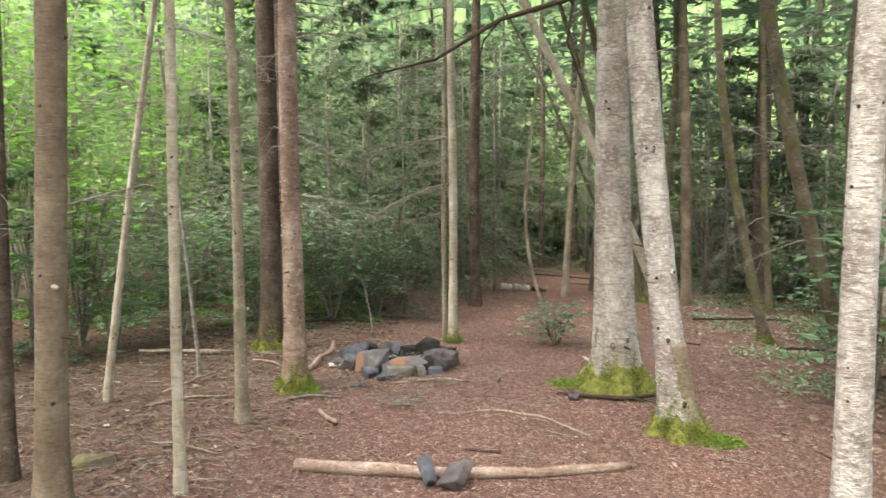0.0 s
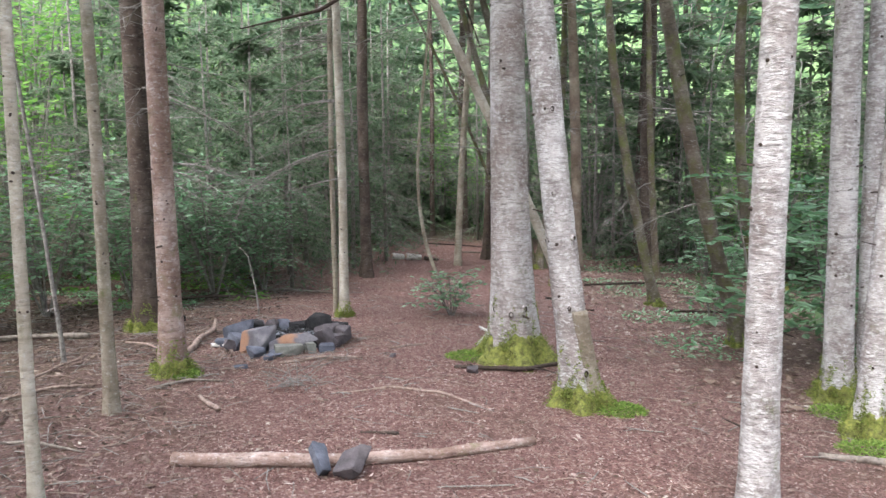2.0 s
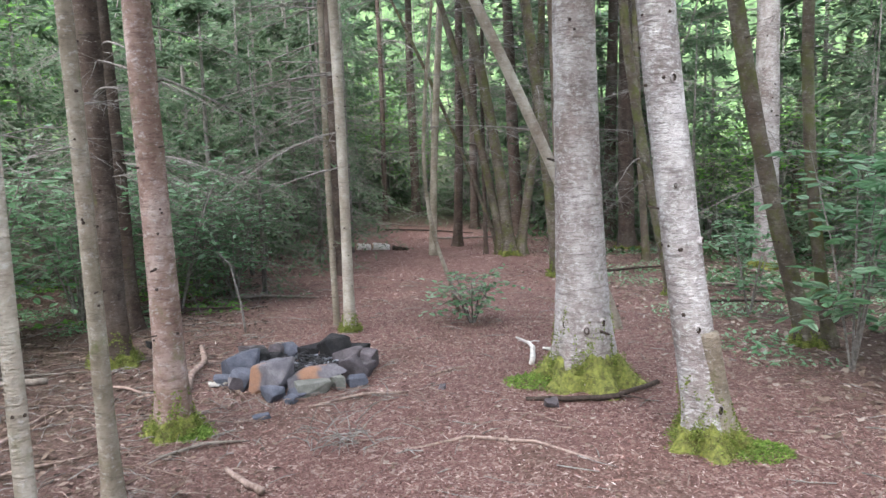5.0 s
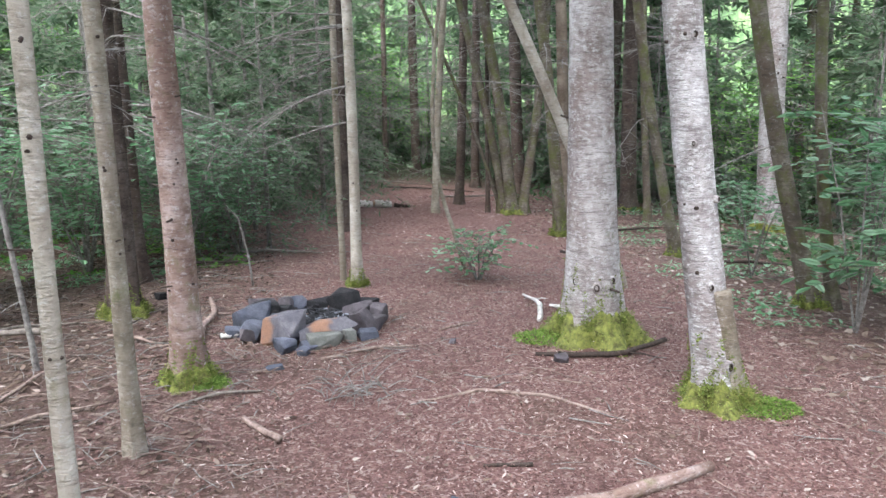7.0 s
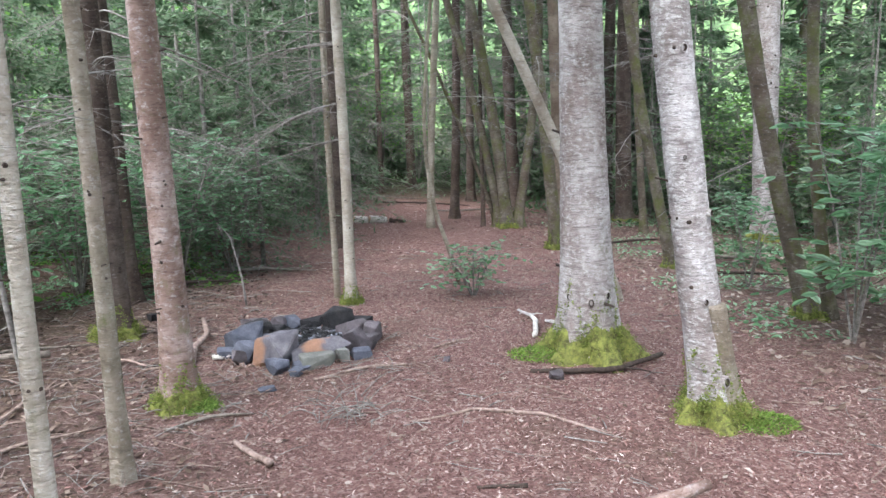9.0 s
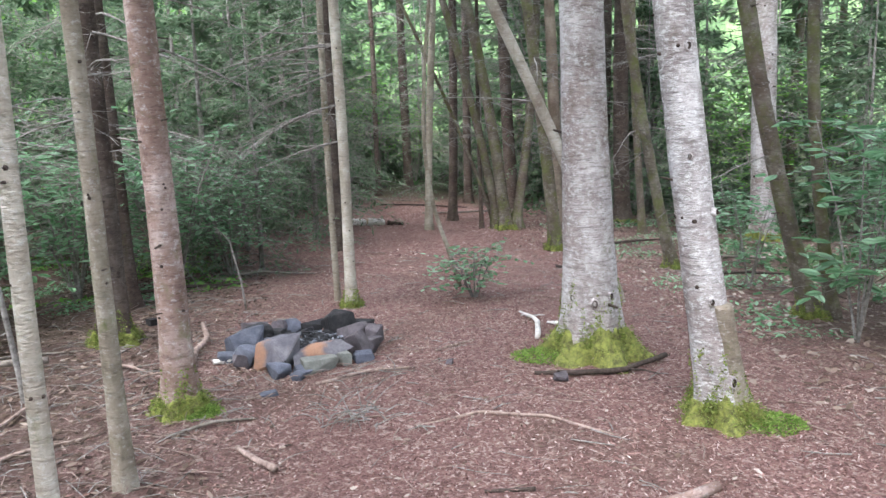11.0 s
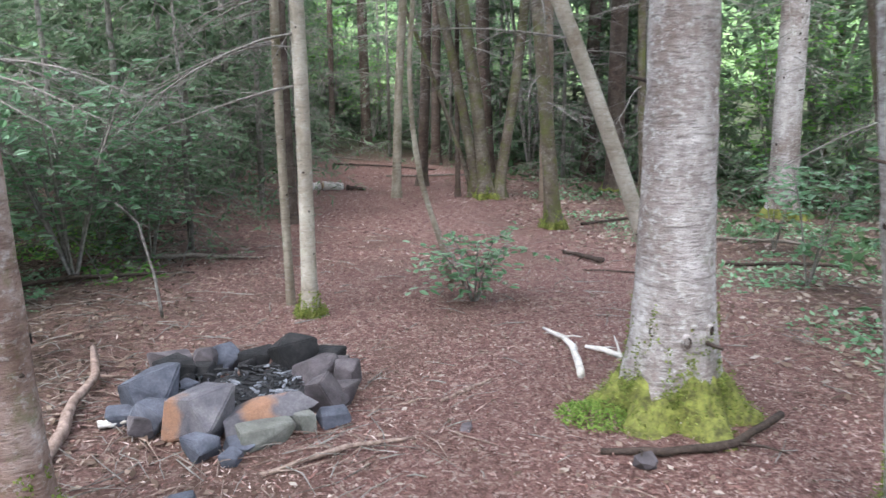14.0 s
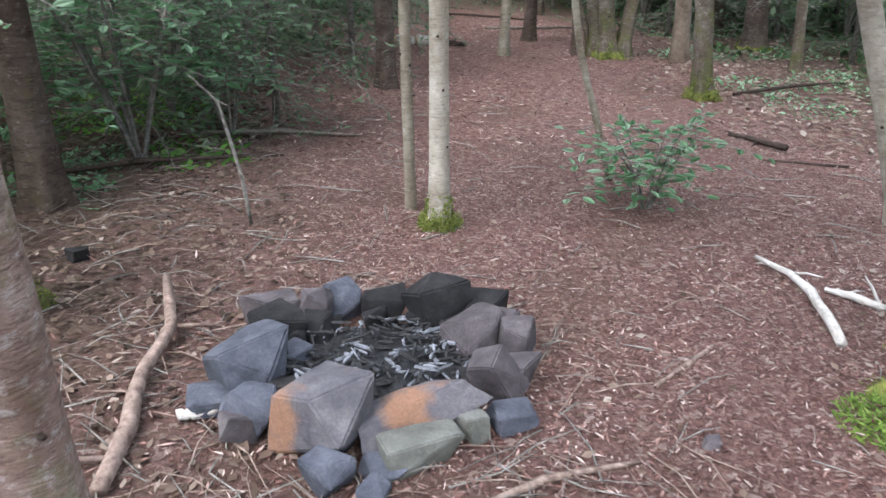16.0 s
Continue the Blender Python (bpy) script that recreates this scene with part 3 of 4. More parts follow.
def eye_knots(tree, spots, r, skin):
    """Dark eye-shaped knots with a raised lip, on a trunk's skin; spots: (angle in degrees, height, size)."""
    s = Shape()
    for deg, h, size in spots:
        out = Vector((math.sin(radians(deg)), -math.cos(radians(deg)), 0))
        lat, o = Vector((math.cos(radians(deg)), math.sin(radians(deg)), 0)), out * r(h)[1] + r(h)[0]
        b = len(s.v)
        for push, w in ((-0.012, 1.5), (0.010, 1.15), (0.013, 0.85), (-0.006, 0.4)):
            for k in range(12):
                a = 2 * math.pi * k / 12
                s.v.append(o + out * push + lat * math.cos(a) * size * w * 0.75 + Vector((0, 0, math.sin(a) * size * w * (1.25 if math.sin(a) < 0 else 0.95))))
        for j in range(3):
            for k in range(12):
                c, d = b + j * 12 + k, b + j * 12 + (k + 1) % 12
                s.f.append((c, d, d + 12, c + 12)), s.m.append(0 if j < 2 else 1)
        s.f.append(tuple(b + 36 + k for k in range(12))), s.m.append(1)
    part("eye_knots", s.mesh("eye_knots", [skin, M_KNOT]), tree, "dark eye-shaped knots")


eye_knots(thick_tree, ((-62, 0.40, 0.022), (-18, 0.37, 0.026), (16, 0.41, 0.022)), lambda h: (Vector((-0.012 * h, 0, h)), trunk_radius(h, 0.205, 0.118, 13, 0.34)), M_PALE)
eye_knots(lichen_tree, ((-20, 0.62, 0.017), (10, 0.22, 0.024), (-8, 1.83, 0.018), (22, 1.05, 0.014), (-35, 1.32, 0.013)), lambda h: (Vector((-0.088 * h, 0.09 * h, h)), trunk_radius(h, 0.105, 0.090, 9, 0.4) * 1.02), M_LICHEN)
make_tree(1.58, 5.13, 0.075, 0.034, -0.16, M_POLE, "short decayed mossy snag against a lichen-grey trunk", height=0.60, flare=0.5, knots=0, dead=0, moss=0.55, crown=False, name="snag", wobble=0.004)
sp = Shape()   # pale blaze on the brown trunk
for k in range(10):
    a = 2 * math.pi * k / 10
    sp.v.append(Vector((0.03 * math.cos(a), 0, 0.014 * math.sin(a))))
for k in range(10):
    a = 2 * math.pi * k / 10
    sp.v.append(Vector((0.024 * math.cos(a), -0.006, 0.010 * math.sin(a))))
sp.f = [(k, (k + 1) % 10, 10 + (k + 1) % 10, 10 + k) for k in range(10)] + [tuple(range(10, 20))]
blaze = part("blaze", sp.mesh("blaze", [M_WHITE]), darkl, "pale scar where a limb was cut")
blaze.location = (0.07, -0.066, 1.06)
sp = Shape()   # long bare limb that hangs forward and west
sp.tube([Vector((-0.27, 0, 3.05)), Vector((-0.7, 0.0, 2.75)), Vector((-1.15, 0.0, 2.62)), Vector((-1.55, 0.0, 2.38)), Vector((-2.0, 0.05, 2.28))], [0.024, 0.02, 0.015, 0.011, 0.004], 6)
sp.tube([Vector((-1.15, 0, 2.62)), Vector((-1.25, 0.05, 2.5)), Vector((-1.3, 0.05, 2.3))], [0.009, 0.006, 0.002], 5)
sp.tube([Vector((-0.7, 0, 2.75)), Vector((-0.72, 0.1, 2.5)), Vector((-0.6, 0.15, 2.2))], [0.012, 0.009, 0.003], 5)
part("limb", sp.mesh("limb", [M_KNOT]), lichen_tree, "long dark bare limb")
CLUMP = "stems of the bowed clump"
for dx, dy, r, ln, bn in ((-0.04, 0, 0.115, -0.06, -0.028), (-0.10, 0.06, 0.085, -0.20, -0.012), (0.10, -0.02, 0.09, 0.20, -0.025), (-0.14, 0.14, 0.04, -0.30, -0.03)):
    make_tree(3.10 + dx, 12.85 + dy, r * 0.85, r * 0.62, ln, M_MOSSY, "bowed mossy stem of a broadleaf clump", CLUMP, height=7, bend=bn, dead=5, knots=4, flare=0.6, moss=0.35 if r > 0.1 else 0, crown=False)
FAR = "trunks along the far path"
for x, y, r0, r1, ln, mt in ((2.59, 14.0, 0.09, 0.08, 0.035, M_DARK), (3.63, 16.6, 0.10, 0.09, 0.01, M_DARK), (1.93, 12.9, 0.070, 0.060, 0.06, M_POLE), (3.07, 19.3, 0.125, 0.113, 0.0, M_DARK), (2.17, 18.0, 0.070, 0.063, 0.0, M_DARK), (3.77, 12.6, 0.105, 0.098, -0.03, M_BROWN), (2.75, 13.0, 0.04, 0.035, 0.01, M_DARK), (4.9, 12.2, 0.07, 0.06, -0.05, M_MOSSY)):
    make_tree(x, y, r0 * 0.8, r1 * 0.78, ln, mt, "dark spruce trunk beside the far path", FAR, dead=18, dead_len=1.3, knots=8)

# ---- young trees and undergrowth ----
def young_fir(seed, height, needles, mats, nl):
    rng, s = random.Random(seed), Shape()
    s.tube([Vector((0, 0, -0.1)), Vector((0.02, 0, height * 0.5)), Vector((0, 0.02, height))], [0.035, 0.022, 0.006], 6, 1)
    h = 0.25
    while h < height - 0.1:
        for k in range(rng.randint(4, 5)):
            a = rng.random() * 6.28
            bough(s, rng, Vector((0, 0, h + rnd(rng, -0.1, 0.1))), Vector((math.cos(a), math.sin(a), 0.05)), (0.25 + 0.36 * (height - h)) * rnd(rng, 0.6, 1.1) if height < 3 else min(1.5, 0.2 + 0.42 * (height - h)) * rnd(rng, 0.55, 1.1), 0.7, needles, 0, 1, nl, 0.8)
        h += 0.42
    return s.mesh("boughs", mats)


def bush(seed, height, spread, count, leaf, mats, stems=4, fold=0.0):
    rng, s = random.Random(seed), Shape()
    for _ in range(stems):
        a = rng.random() * 6.28
        tip = Vector((math.cos(a) * spread * rnd(rng, 0.2, 0.6), math.sin(a) * spread * rnd(rng, 0.2, 0.6), height * rnd(rng, 0.75, 1.05)))
        mid = tip * 0.5 + Vector((0, 0, height * 0.08))
        stem = [Vector((0, 0, -0.05)), mid, tip]
        s.tube(stem, [0.006 + 0.004 * height, 0.004 + 0.003 * height, 0.002], 4, 1, False)
        for _ in range(count // stems // 5):
            f = rnd(rng, 0.25, 1.0)
            o = stem[0].lerp(mid, f * 2) if f < 0.5 else mid.lerp(tip, f * 2 - 1)
            e = o + any_dir(rng, 0.35) * spread * rnd(rng, 0.2, 0.7)
            s.tube([o, e], [0.003, 0.0015], 3, 1, False)
            for j in range(5):
                d = ((e - o).normalized() * 0.6 + any_dir(rng, 0.3)).normalized()
                s.leaf(o.lerp(e, (j + 1) / 5), d, (Vector((0, 0, 1)) + any_dir(rng) * 0.45).normalized(), leaf * rnd(rng, 0.7, 1.3), leaf * rnd(rng, 0.45, 0.62), 0, fold)
    return s.mesh("leafage", mats)


FIRS = [young_fir(11, 3.2, 6, [M_DIMNEEDLE, M_TWIG], 0.10), young_fir(12, 4.2, 4, [M_DIMNEEDLE, M_TWIG], 0.125), young_fir(13, 2.2, 6, [M_NEEDLE, M_TWIG], 0.075)]
BARE = [young_fir(21, 3.4, 3, [M_DIMNEEDLE, M_TWIG], 0.08), young_fir(22, 4.4, 2, [M_DIMNEEDLE, M_TWIG], 0.08)]
FARFIRS = [young_fir(23, 4.8, 2, [M_DIMNEEDLE, M_TWIG], 0.22), young_fir(24, 4.4, 2, [M_DIMNEEDLE, M_TWIG], 0.20)]
BUSHES = [bush(31, 2.6, 1.4, 900, 0.11, [M_LEAF, M_TWIG], 8), bush(32, 4.2, 1.8, 1100, 0.135, [M_LEAF, M_TWIG], 8), bush(33, 1.3, 1.1, 900, 0.075, [M_BLUELEAF, M_TWIG], 7, 0.06), bush(34, 3.6, 1.7, 900, 0.12, [M_SHADELEAF, M_TWIG], 7)]


def plant(name, mesh, x, y, label, category, group, turn, size=1.0):
    ob = thing(name, x, y, land(x, y), label, category, group)
    ob.matrix_basis = pose(x, y, land(x, y), 0, 0, turn) @ Matrix.Scale(size, 4)
    part("boughs" if "fir" in name else "leafage", mesh, ob)
    return ob


pick = random.Random(5)
for x, y, k, sz in ((-3.3, 11.4, 0, 1.0), (-1.0, 11.2, 0, 1.1), (-0.4, 12.9, 1, 1.0), (-2.4, 12.0, 1, 1.1), (-3.5, 6.9, 2, 0.8), (-1.4, 14.5, 1, 1.2), (0.2, 15.8, 0, 1.3), (-3.6, 14.5, 1, 1.2), (-5.6, 12.6, 1, 1.2), (0.6, 18.5, 1, 1.3), (-0.9, 18.0, 1, 1.4), (6.6, 9.0, 2, 1.1), (7.5, 12.8, 0, 1.1), (5.8, 16.2, 1, 1.1), (4.4, 18.9, 1, 1.2), (8.6, 9.6, 1, 1.0), (8.3, 16.0, 1, 1.2), (2.2, 23.5, 1, 1.4), (6.2, 20.5, 1, 1.3), (-2.6, 20.0, 1, 1.4), (10.2, 13.2, 1, 1.2), (0.4, 24.0, 1, 1.4), (4.4, 25.0, 1, 1.5), (7.2, 6.0, 2, 1.0)):
    plant("young_fir", FIRS[k], x, y, "young fir with soft green drooping boughs", "fir tree", "young firs in the wood", pick.random() * 360, sz)
for x, y, k, sz in ((-2.9, 15.6, 0, 1.1), (-0.6, 16.2, 0, 1.0), (0.2, 17.6, 1, 1.1), (-1.9, 17.6, 0, 1.2), (0.9, 19.2, 0, 1.1), (-0.4, 20.6, 1, 1.3), (1.6, 22.4, 0, 1.2), (3.2, 23.4, 0, 1.3), (4.9, 21.8, 1, 1.2), (5.2, 17.6, 0, 1.0), (6.4, 18.6, 0, 1.2), (7.6, 17.2, 1, 1.2), (8.8, 14.6, 0, 1.1), (9.6, 18.4, 0, 1.3), (7.9, 11.4, 1, 1.0), (9.4, 10.0, 0, 1.0), (6.6, 15.0, 1, 1.0), (11.0, 15.0, 0, 1.3), (-4.4, 18.6, 0, 1.3), (2.6, 26.0, 0, 1.5)):
    plant("young_fir", FARFIRS[k], x, y, "young fir with dim grey-green drooping boughs", "fir tree", "young firs in the wood", pick.random() * 360, sz)
for x, y, k, sz in ((-1.4, 10.0, 0, 0.9), (-0.5, 10.3, 0, 0.75), (0.85, 13.4, 1, 1.0), (-0.6, 11.7, 1, 0.9), (0.3, 12.4, 0, 1.1), (-1.7, 12.6, 1, 1.0), (0.9, 17.5, 1, 1.1), (5.2, 15.0, 1, 1.0), (4.1, 17.2, 1, 1.0), (2.0, 20.5, 0, 1.0), (3.1, 17.6, 1, 1.0), (5.9, 12.6, 0, 1.0), (0.3, 20.0, 1, 1.2), (-0.1, 14.9, 1, 1.1), (-2.2, 10.9, 1, 0.9), (0.1, 13.8, 1, 1.0), (1.1, 16.0, 1, 1.0), (1.3, 20.5, 1, 1.2), (4.7, 14.6, 1, 1.0), (6.3, 14.6, 0, 1.1), (7.2, 10.5, 1, 0.9), (8.2, 7.8, 0, 1.0), (-3.1, 11.0, 1, 1.0), (6.9, 18.0, 1, 1.2), (3.9, 21.5, 1, 1.1)):
    plant("bare_young_fir", BARE[k], x, y, "young fir with mostly bare grey twigs", "fir tree", "bare young firs", pick.random() * 360, sz)
for x, y, k, sz in ((-3.4, 10.2, 0, 1.0), (-4.4, 8.8, 1, 0.9), (-5.6, 10.6, 1, 1.1), (-4.2, 12.8, 1, 1.1), (-6.8, 8.2, 1, 1.1), (-5.2, 15.2, 1, 1.3), (-7.6, 12.4, 1, 1.3), (-3.2, 16.8, 3, 1.3), (-6.4, 18.6, 1, 1.5), (-2.0, 10.2, 2, 0.9), (-1.2, 10.7, 2, 1.0), (3.5, 24.0, 1, 1.0), (-2.1, 9.2, 2, 1.1), (-1.3, 9.5, 2, 1.15), (-2.7, 8.4, 2, 1.2), (-0.8, 9.9, 2, 0.8), (-3.4, 7.6, 0, 0.8), (-4.0, 6.6, 0, 1.0), (-4.6, 9.6, 0, 1.2), (1.4, 21.5, 3, 0.9), (2.4, 22.4, 0, 1.0), (3.6, 20.9, 0, 0.8), (4.6, 20.2, 3, 0.7), (5.6, 18.8, 0, 0.9), (6.6, 16.8, 3, 0.8), (7.4, 14.6, 0, 0.8), (0.2, 21.8, 3, 1.0), (8.0, 12.0, 0, 0.8), (-1.4, 16.4, 3, 1.0), (5.6, 21.6, 0, 1.0), (2.9, 21.8, 0, 1.0), (5.4, 23.4, 3, 1.3), (9.2, 11.0, 3, 1.1), (10.4, 16.4, 3, 1.3), (7.6, 20.4, 3, 1.4), (6.9, 12.2, 0, 1.0), (11.2, 9.8, 1, 1.2), (-5.0, 5.6, 0, 0.9), (-3.0, 7.4, 2, 0.9), (-8.6, 15.8, 1, 1.5), (9.2, 6.6, 0, 1.1)):
    plant("leafy_bush", BUSHES[k], x, y, "bright green broadleaf undergrowth bush", "bush", "undergrowth bushes", pick.random() * 360, sz)

# farther standing trunks, filling the wood
FILL = "trunks deeper in the wood"
fill = random.Random(9)
src = [make_tree(-7.5, 21.0, 0.12, 0.10, 0.0, M_DARK, "spruce trunk deeper in the wood", FILL, dead=8, dead_len=1.4, knots=0, sides=8), make_tree(8.5, 19.0, 0.10, 0.08, 0.02, M_MOSSY, "spruce trunk deeper in the wood", FILL, dead=8, dead_len=1.4, knots=0, sides=8), make_tree(10.5, 22.0, 0.08, 0.06, -0.02, M_DARK, "slim spruce trunk deeper in the wood", FILL, height=8, dead=8, dead_len=1.4, knots=0, sides=8)]
spots = []
while len(spots) < 72:
    x, y = rnd(fill, -18, 22), rnd(fill, -14, 34)
    if (abs(x - 0.16 * y + 0.2) < 1.6 and y > 0) or (-4.2 < x < 8.0 and -3.0 < y < 14.5):
        continue
    if -13 < x < -4 and 4 < y < 21:   # a lighter gap in the wood
        continue
    if any(math.hypot(x - a, y - b) < 1.3 for a, b in spots):
        continue
    spots.append((x, y))
spots += [(-4.6, 0.6), (-5.0, 2.8), (-3.4, -0.9), (-3.6, 1.6)]   # unseen trees added west of the camera to shade the left ground
for x, y in spots:
    copy_thing(src[fill.randint(0, 2)], pose(x, y, land(x, y), fill.uniform(-2, 2), fill.uniform(-2, 2), fill.random() * 360))
# bright leaf colour in the west, mostly the shade-darkened copy elsewhere
for i, (x, y) in enumerate(spots):
    if y > 14 or y < -4 or x < -7 or x > 9:
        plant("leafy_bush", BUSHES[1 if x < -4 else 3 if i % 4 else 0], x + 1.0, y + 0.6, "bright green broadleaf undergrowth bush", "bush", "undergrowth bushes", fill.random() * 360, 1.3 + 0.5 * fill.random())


# ---- fire ring ----
def rock(seed, w, d, h):
    """An angular broken stone: the hull of a few corners, edges worn round, faces slightly rough."""
    rng = random.Random(seed)
    bm = bmesh.new()
    for k in range(8):   # a skewed block with its corners knocked about
        bm.verts.new([(1 if k >> i & 1 else -1) * rnd(rng, 0.35, 1.0) for i in range(3)])
    for _ in range(4):
        v = Vector((rng.gauss(0, 1), rng.gauss(0, 1), rng.gauss(0, 1))).normalized()
        bm.verts.new(v * rnd(rng, 0.9, 1.25))
    hull = bmesh.ops.convex_hull(bm, input=bm.verts[:])
    bmesh.ops.delete(bm, geom=list({g for g in hull["geom_interior"] + hull["geom_unused"] if isinstance(g, bmesh.types.BMVert)}), context="VERTS")
    bmesh.ops.dissolve_limit(bm, angle_limit=radians(9), verts=bm.verts[:], edges=bm.edges[:])
    bmesh.ops.bevel(bm, geom=bm.edges[:], offset=0.05, segments=2, affect="EDGES", clamp_overlap=True)
    bmesh.ops.triangulate(bm, faces=bm.faces[:])
    long = [e for e in bm.edges if e.calc_length() > 0.28]
    bmesh.ops.subdivide_edges(bm, edges=long, cuts=2)
    bmesh.ops.triangulate(bm, faces=bm.faces[:])
    for v in bm.verts:
        q = v.co + Vector((seed * 1.7, 0, 0))
        v.co *= 1 + 0.035 * noise.noise(q * 1.8) + 0.02 * noise.noise(q * 5)
    lo = [min(v.co[i] for v in bm.verts) for i in range(3)]
    hi = [max(v.co[i] for v in bm.verts) for i in range(3)]
    for v in bm.verts:
        for i, sz in enumerate((w, d, h)):
            v.co[i] = ((v.co[i] - lo[i]) / (hi[i] - lo[i]) - 0.5) * sz
    me = bpy.data.meshes.new("stone")
    bm.to_mesh(me)
    bm.free()
    me.polygons.foreach_set("use_smooth", [False] * len(me.polygons))
    return me


def put_stone(seed, x, y, w, d, h, mat, label, turn=0.0, tip=0.0, roll=0.0, up=0.0, group="stones of the fire ring", name="stone"):
    me = rock(seed, w, d, h)
    me.materials.append(mat)
    ob = tagged(new(name, me), label, "stone", group)
    ob.matrix_basis = pose(x, y, land(x, y) + h * 0.40 + up, tip, roll, turn)
    return ob


G, R_, P, K_, B = M_GREYSTONE, M_RUSTSTONE, M_PALESTONE, M_PINKSTONE, M_BLACKSTONE
RING = (
    (1, -0.76, 6.86, 0.21, 0.19, 0.20, G, "grey-blue rounded stone", 20, 0, 0, 0.0),
    (2, -0.75, 6.65, 0.15, 0.12, 0.14, G, "grey cracked stone", -30, 10, 15, 0.0),
    (3, -0.85, 6.78, 0.16, 0.12, 0.06, G, "flat dark grey slab", 10, 0, 5, 0.0),
    (4, -0.57, 6.52, 0.21, 0.19, 0.20, R_, "large grey stone with a rusty face", 25, -15, 8, 0.01),
    (5, -0.33, 6.53, 0.34, 0.13, 0.10, R_, "wedge-shaped stone, rust at its end", 14, -15, -12, 0.04),
    (6, -0.34, 6.41, 0.20, 0.11, 0.085, P, "pale greenish flat stone", 8, 0, 0, 0.0),
    (7, -0.58, 6.38, 0.12, 0.11, 0.09, G, "small grey-blue stone", 40, 10, 0, 0.0),
    (8, -0.45, 6.37, 0.11, 0.08, 0.06, G, "small grey stone", 0, 0, 0, 0.0),
    (9, -0.48, 6.30, 0.10, 0.07, 0.04, G, "small flat stone", 60, 0, 0, 0.0),
    (10, -0.19, 6.47, 0.075, 0.08, 0.08, P, "small tan stone", 30, 0, 0, 0.0),
    (11, -0.08, 6.66, 0.18, 0.14, 0.16, K_, "pinkish-grey upright stone", -40, 10, -10, 0.0),
    (12, 0.01, 6.70, 0.15, 0.12, 0.11, K_, "pinkish-grey stone", 35, 0, 15, 0.0),
    (13, -0.07, 6.49, 0.12, 0.09, 0.06, G, "grey low stone", 0, 0, 0, 0.0),
    (14, -0.05, 6.92, 0.21, 0.15, 0.14, K_, "sharp grey stone with a pale face", 30, -10, 0, 0.01),
    (15, 0.06, 6.86, 0.13, 0.11, 0.14, K_, "grey stone at the back of the ring", 70, 0, 0, 0.0),
    (16, -0.14, 7.10, 0.18, 0.16, 0.19, B, "big black sooty stone", 15, 0, 0, 0.02),
    (17, 0.01, 7.08, 0.16, 0.14, 0.13, B, "sooty stone", 50, 10, 0, 0.0),
    (18, -0.30, 7.18, 0.14, 0.12, 0.12, B, "sooty flat stone", -15, 0, 0, 0.0),
    (19, -0.43, 7.27, 0.14, 0.12, 0.13, G, "dark grey rounded stone", 25, 0, 0, 0.0),
    (20, -0.53, 7.21, 0.11, 0.10, 0.14, K_, "upright pinkish stone", -20, 0, 12, 0.0),
    (21, -0.66, 7.20, 0.17, 0.12, 0.14, K_, "pinkish stone, sooty inside", 35, 0, 0, 0.0),
    (22, -0.66, 7.06, 0.15, 0.13, 0.15, B, "black sooty stone inside the ring", 15, 0, 0, 0.0),
    (23, -0.53, 7.08, 0.13, 0.10, 0.10, B, "sooty stone inside the ring", 70, 0, 0, 0.0),
    (24, -0.79, 6.60, 0.10, 0.08, 0.09, K_, "small pinkish stone", 10, 0, 20, 0.0),
    (25, -0.64, 6.93, 0.12, 0.10, 0.08, G, "dark stone inside the ring", 45, 0, 0, 0.0),
    (26, 0.04, 6.98, 0.14, 0.10, 0.13, K_, "grey stone in the ring", 110, 0, 8, 0.0),
)
for sd, x, y, w, d, h, mt, lb, tn, tp, rl, up in RING:
    put_stone(sd, x, y, w * 1.12, d * 1.15, h * 1.12, mt, lb + " in the fire ring" if "ring" not in lb else lb, tn, tp, rl, up)

soot = random.Random(77)
for k in range(13):   # small blackened stones that pack the inside of the rim
    a = 2 * math.pi * (k + 0.4 * soot.random()) / 13
    if math.sin(a) < -0.75:
        continue
    put_stone(200 + k, -0.37 + 0.33 * math.cos(a), 6.86 + 0.26 * math.sin(a), rnd(soot, 0.07, 0.13), rnd(soot, 0.06, 0.10), rnd(soot, 0.06, 0.11), M_BLACKSTONE, "small blackened stone packed inside the fire ring", soot.random() * 360, soot.uniform(-15, 15), 0, 0.01)

# ash bed with charred sticks
rng = random.Random(40)
s = Shape()
cx, cy = -0.36, 6.86
s.v.append(Vector((cx, cy, land(cx, cy) + 0.035)))
for j in range(1, 7):
    for k in range(28):
        a, r = 2 * math.pi * k / 28, 0.36 * j / 6
        x, y = cx + r * math.cos(a), cy + r * math.sin(a) * 0.85
        s.v.append(Vector((x, y, land(x, y) + (0.04 + 0.03 * noise.noise(Vector((x * 14, y * 14, 0)))) * (1 - (j / 6) ** 4) - 0.006 * (j == 6))))
for k in range(28):
    s.f.append((0, 1 + k, 1 + (k + 1) % 28)), s.m.append(0)
    for j in range(5):
        a, b = 1 + j * 28 + k, 1 + j * 28 + (k + 1) % 28
        s.f.append((a, a + 28, b + 28, b)), s.m.append(0)
ash = tagged(new("ash_bed", s.mesh("ash_bed", [M_ASH])), "black and grey ash bed of the dead fire", "ash", kind="stuff")
s = Shape()
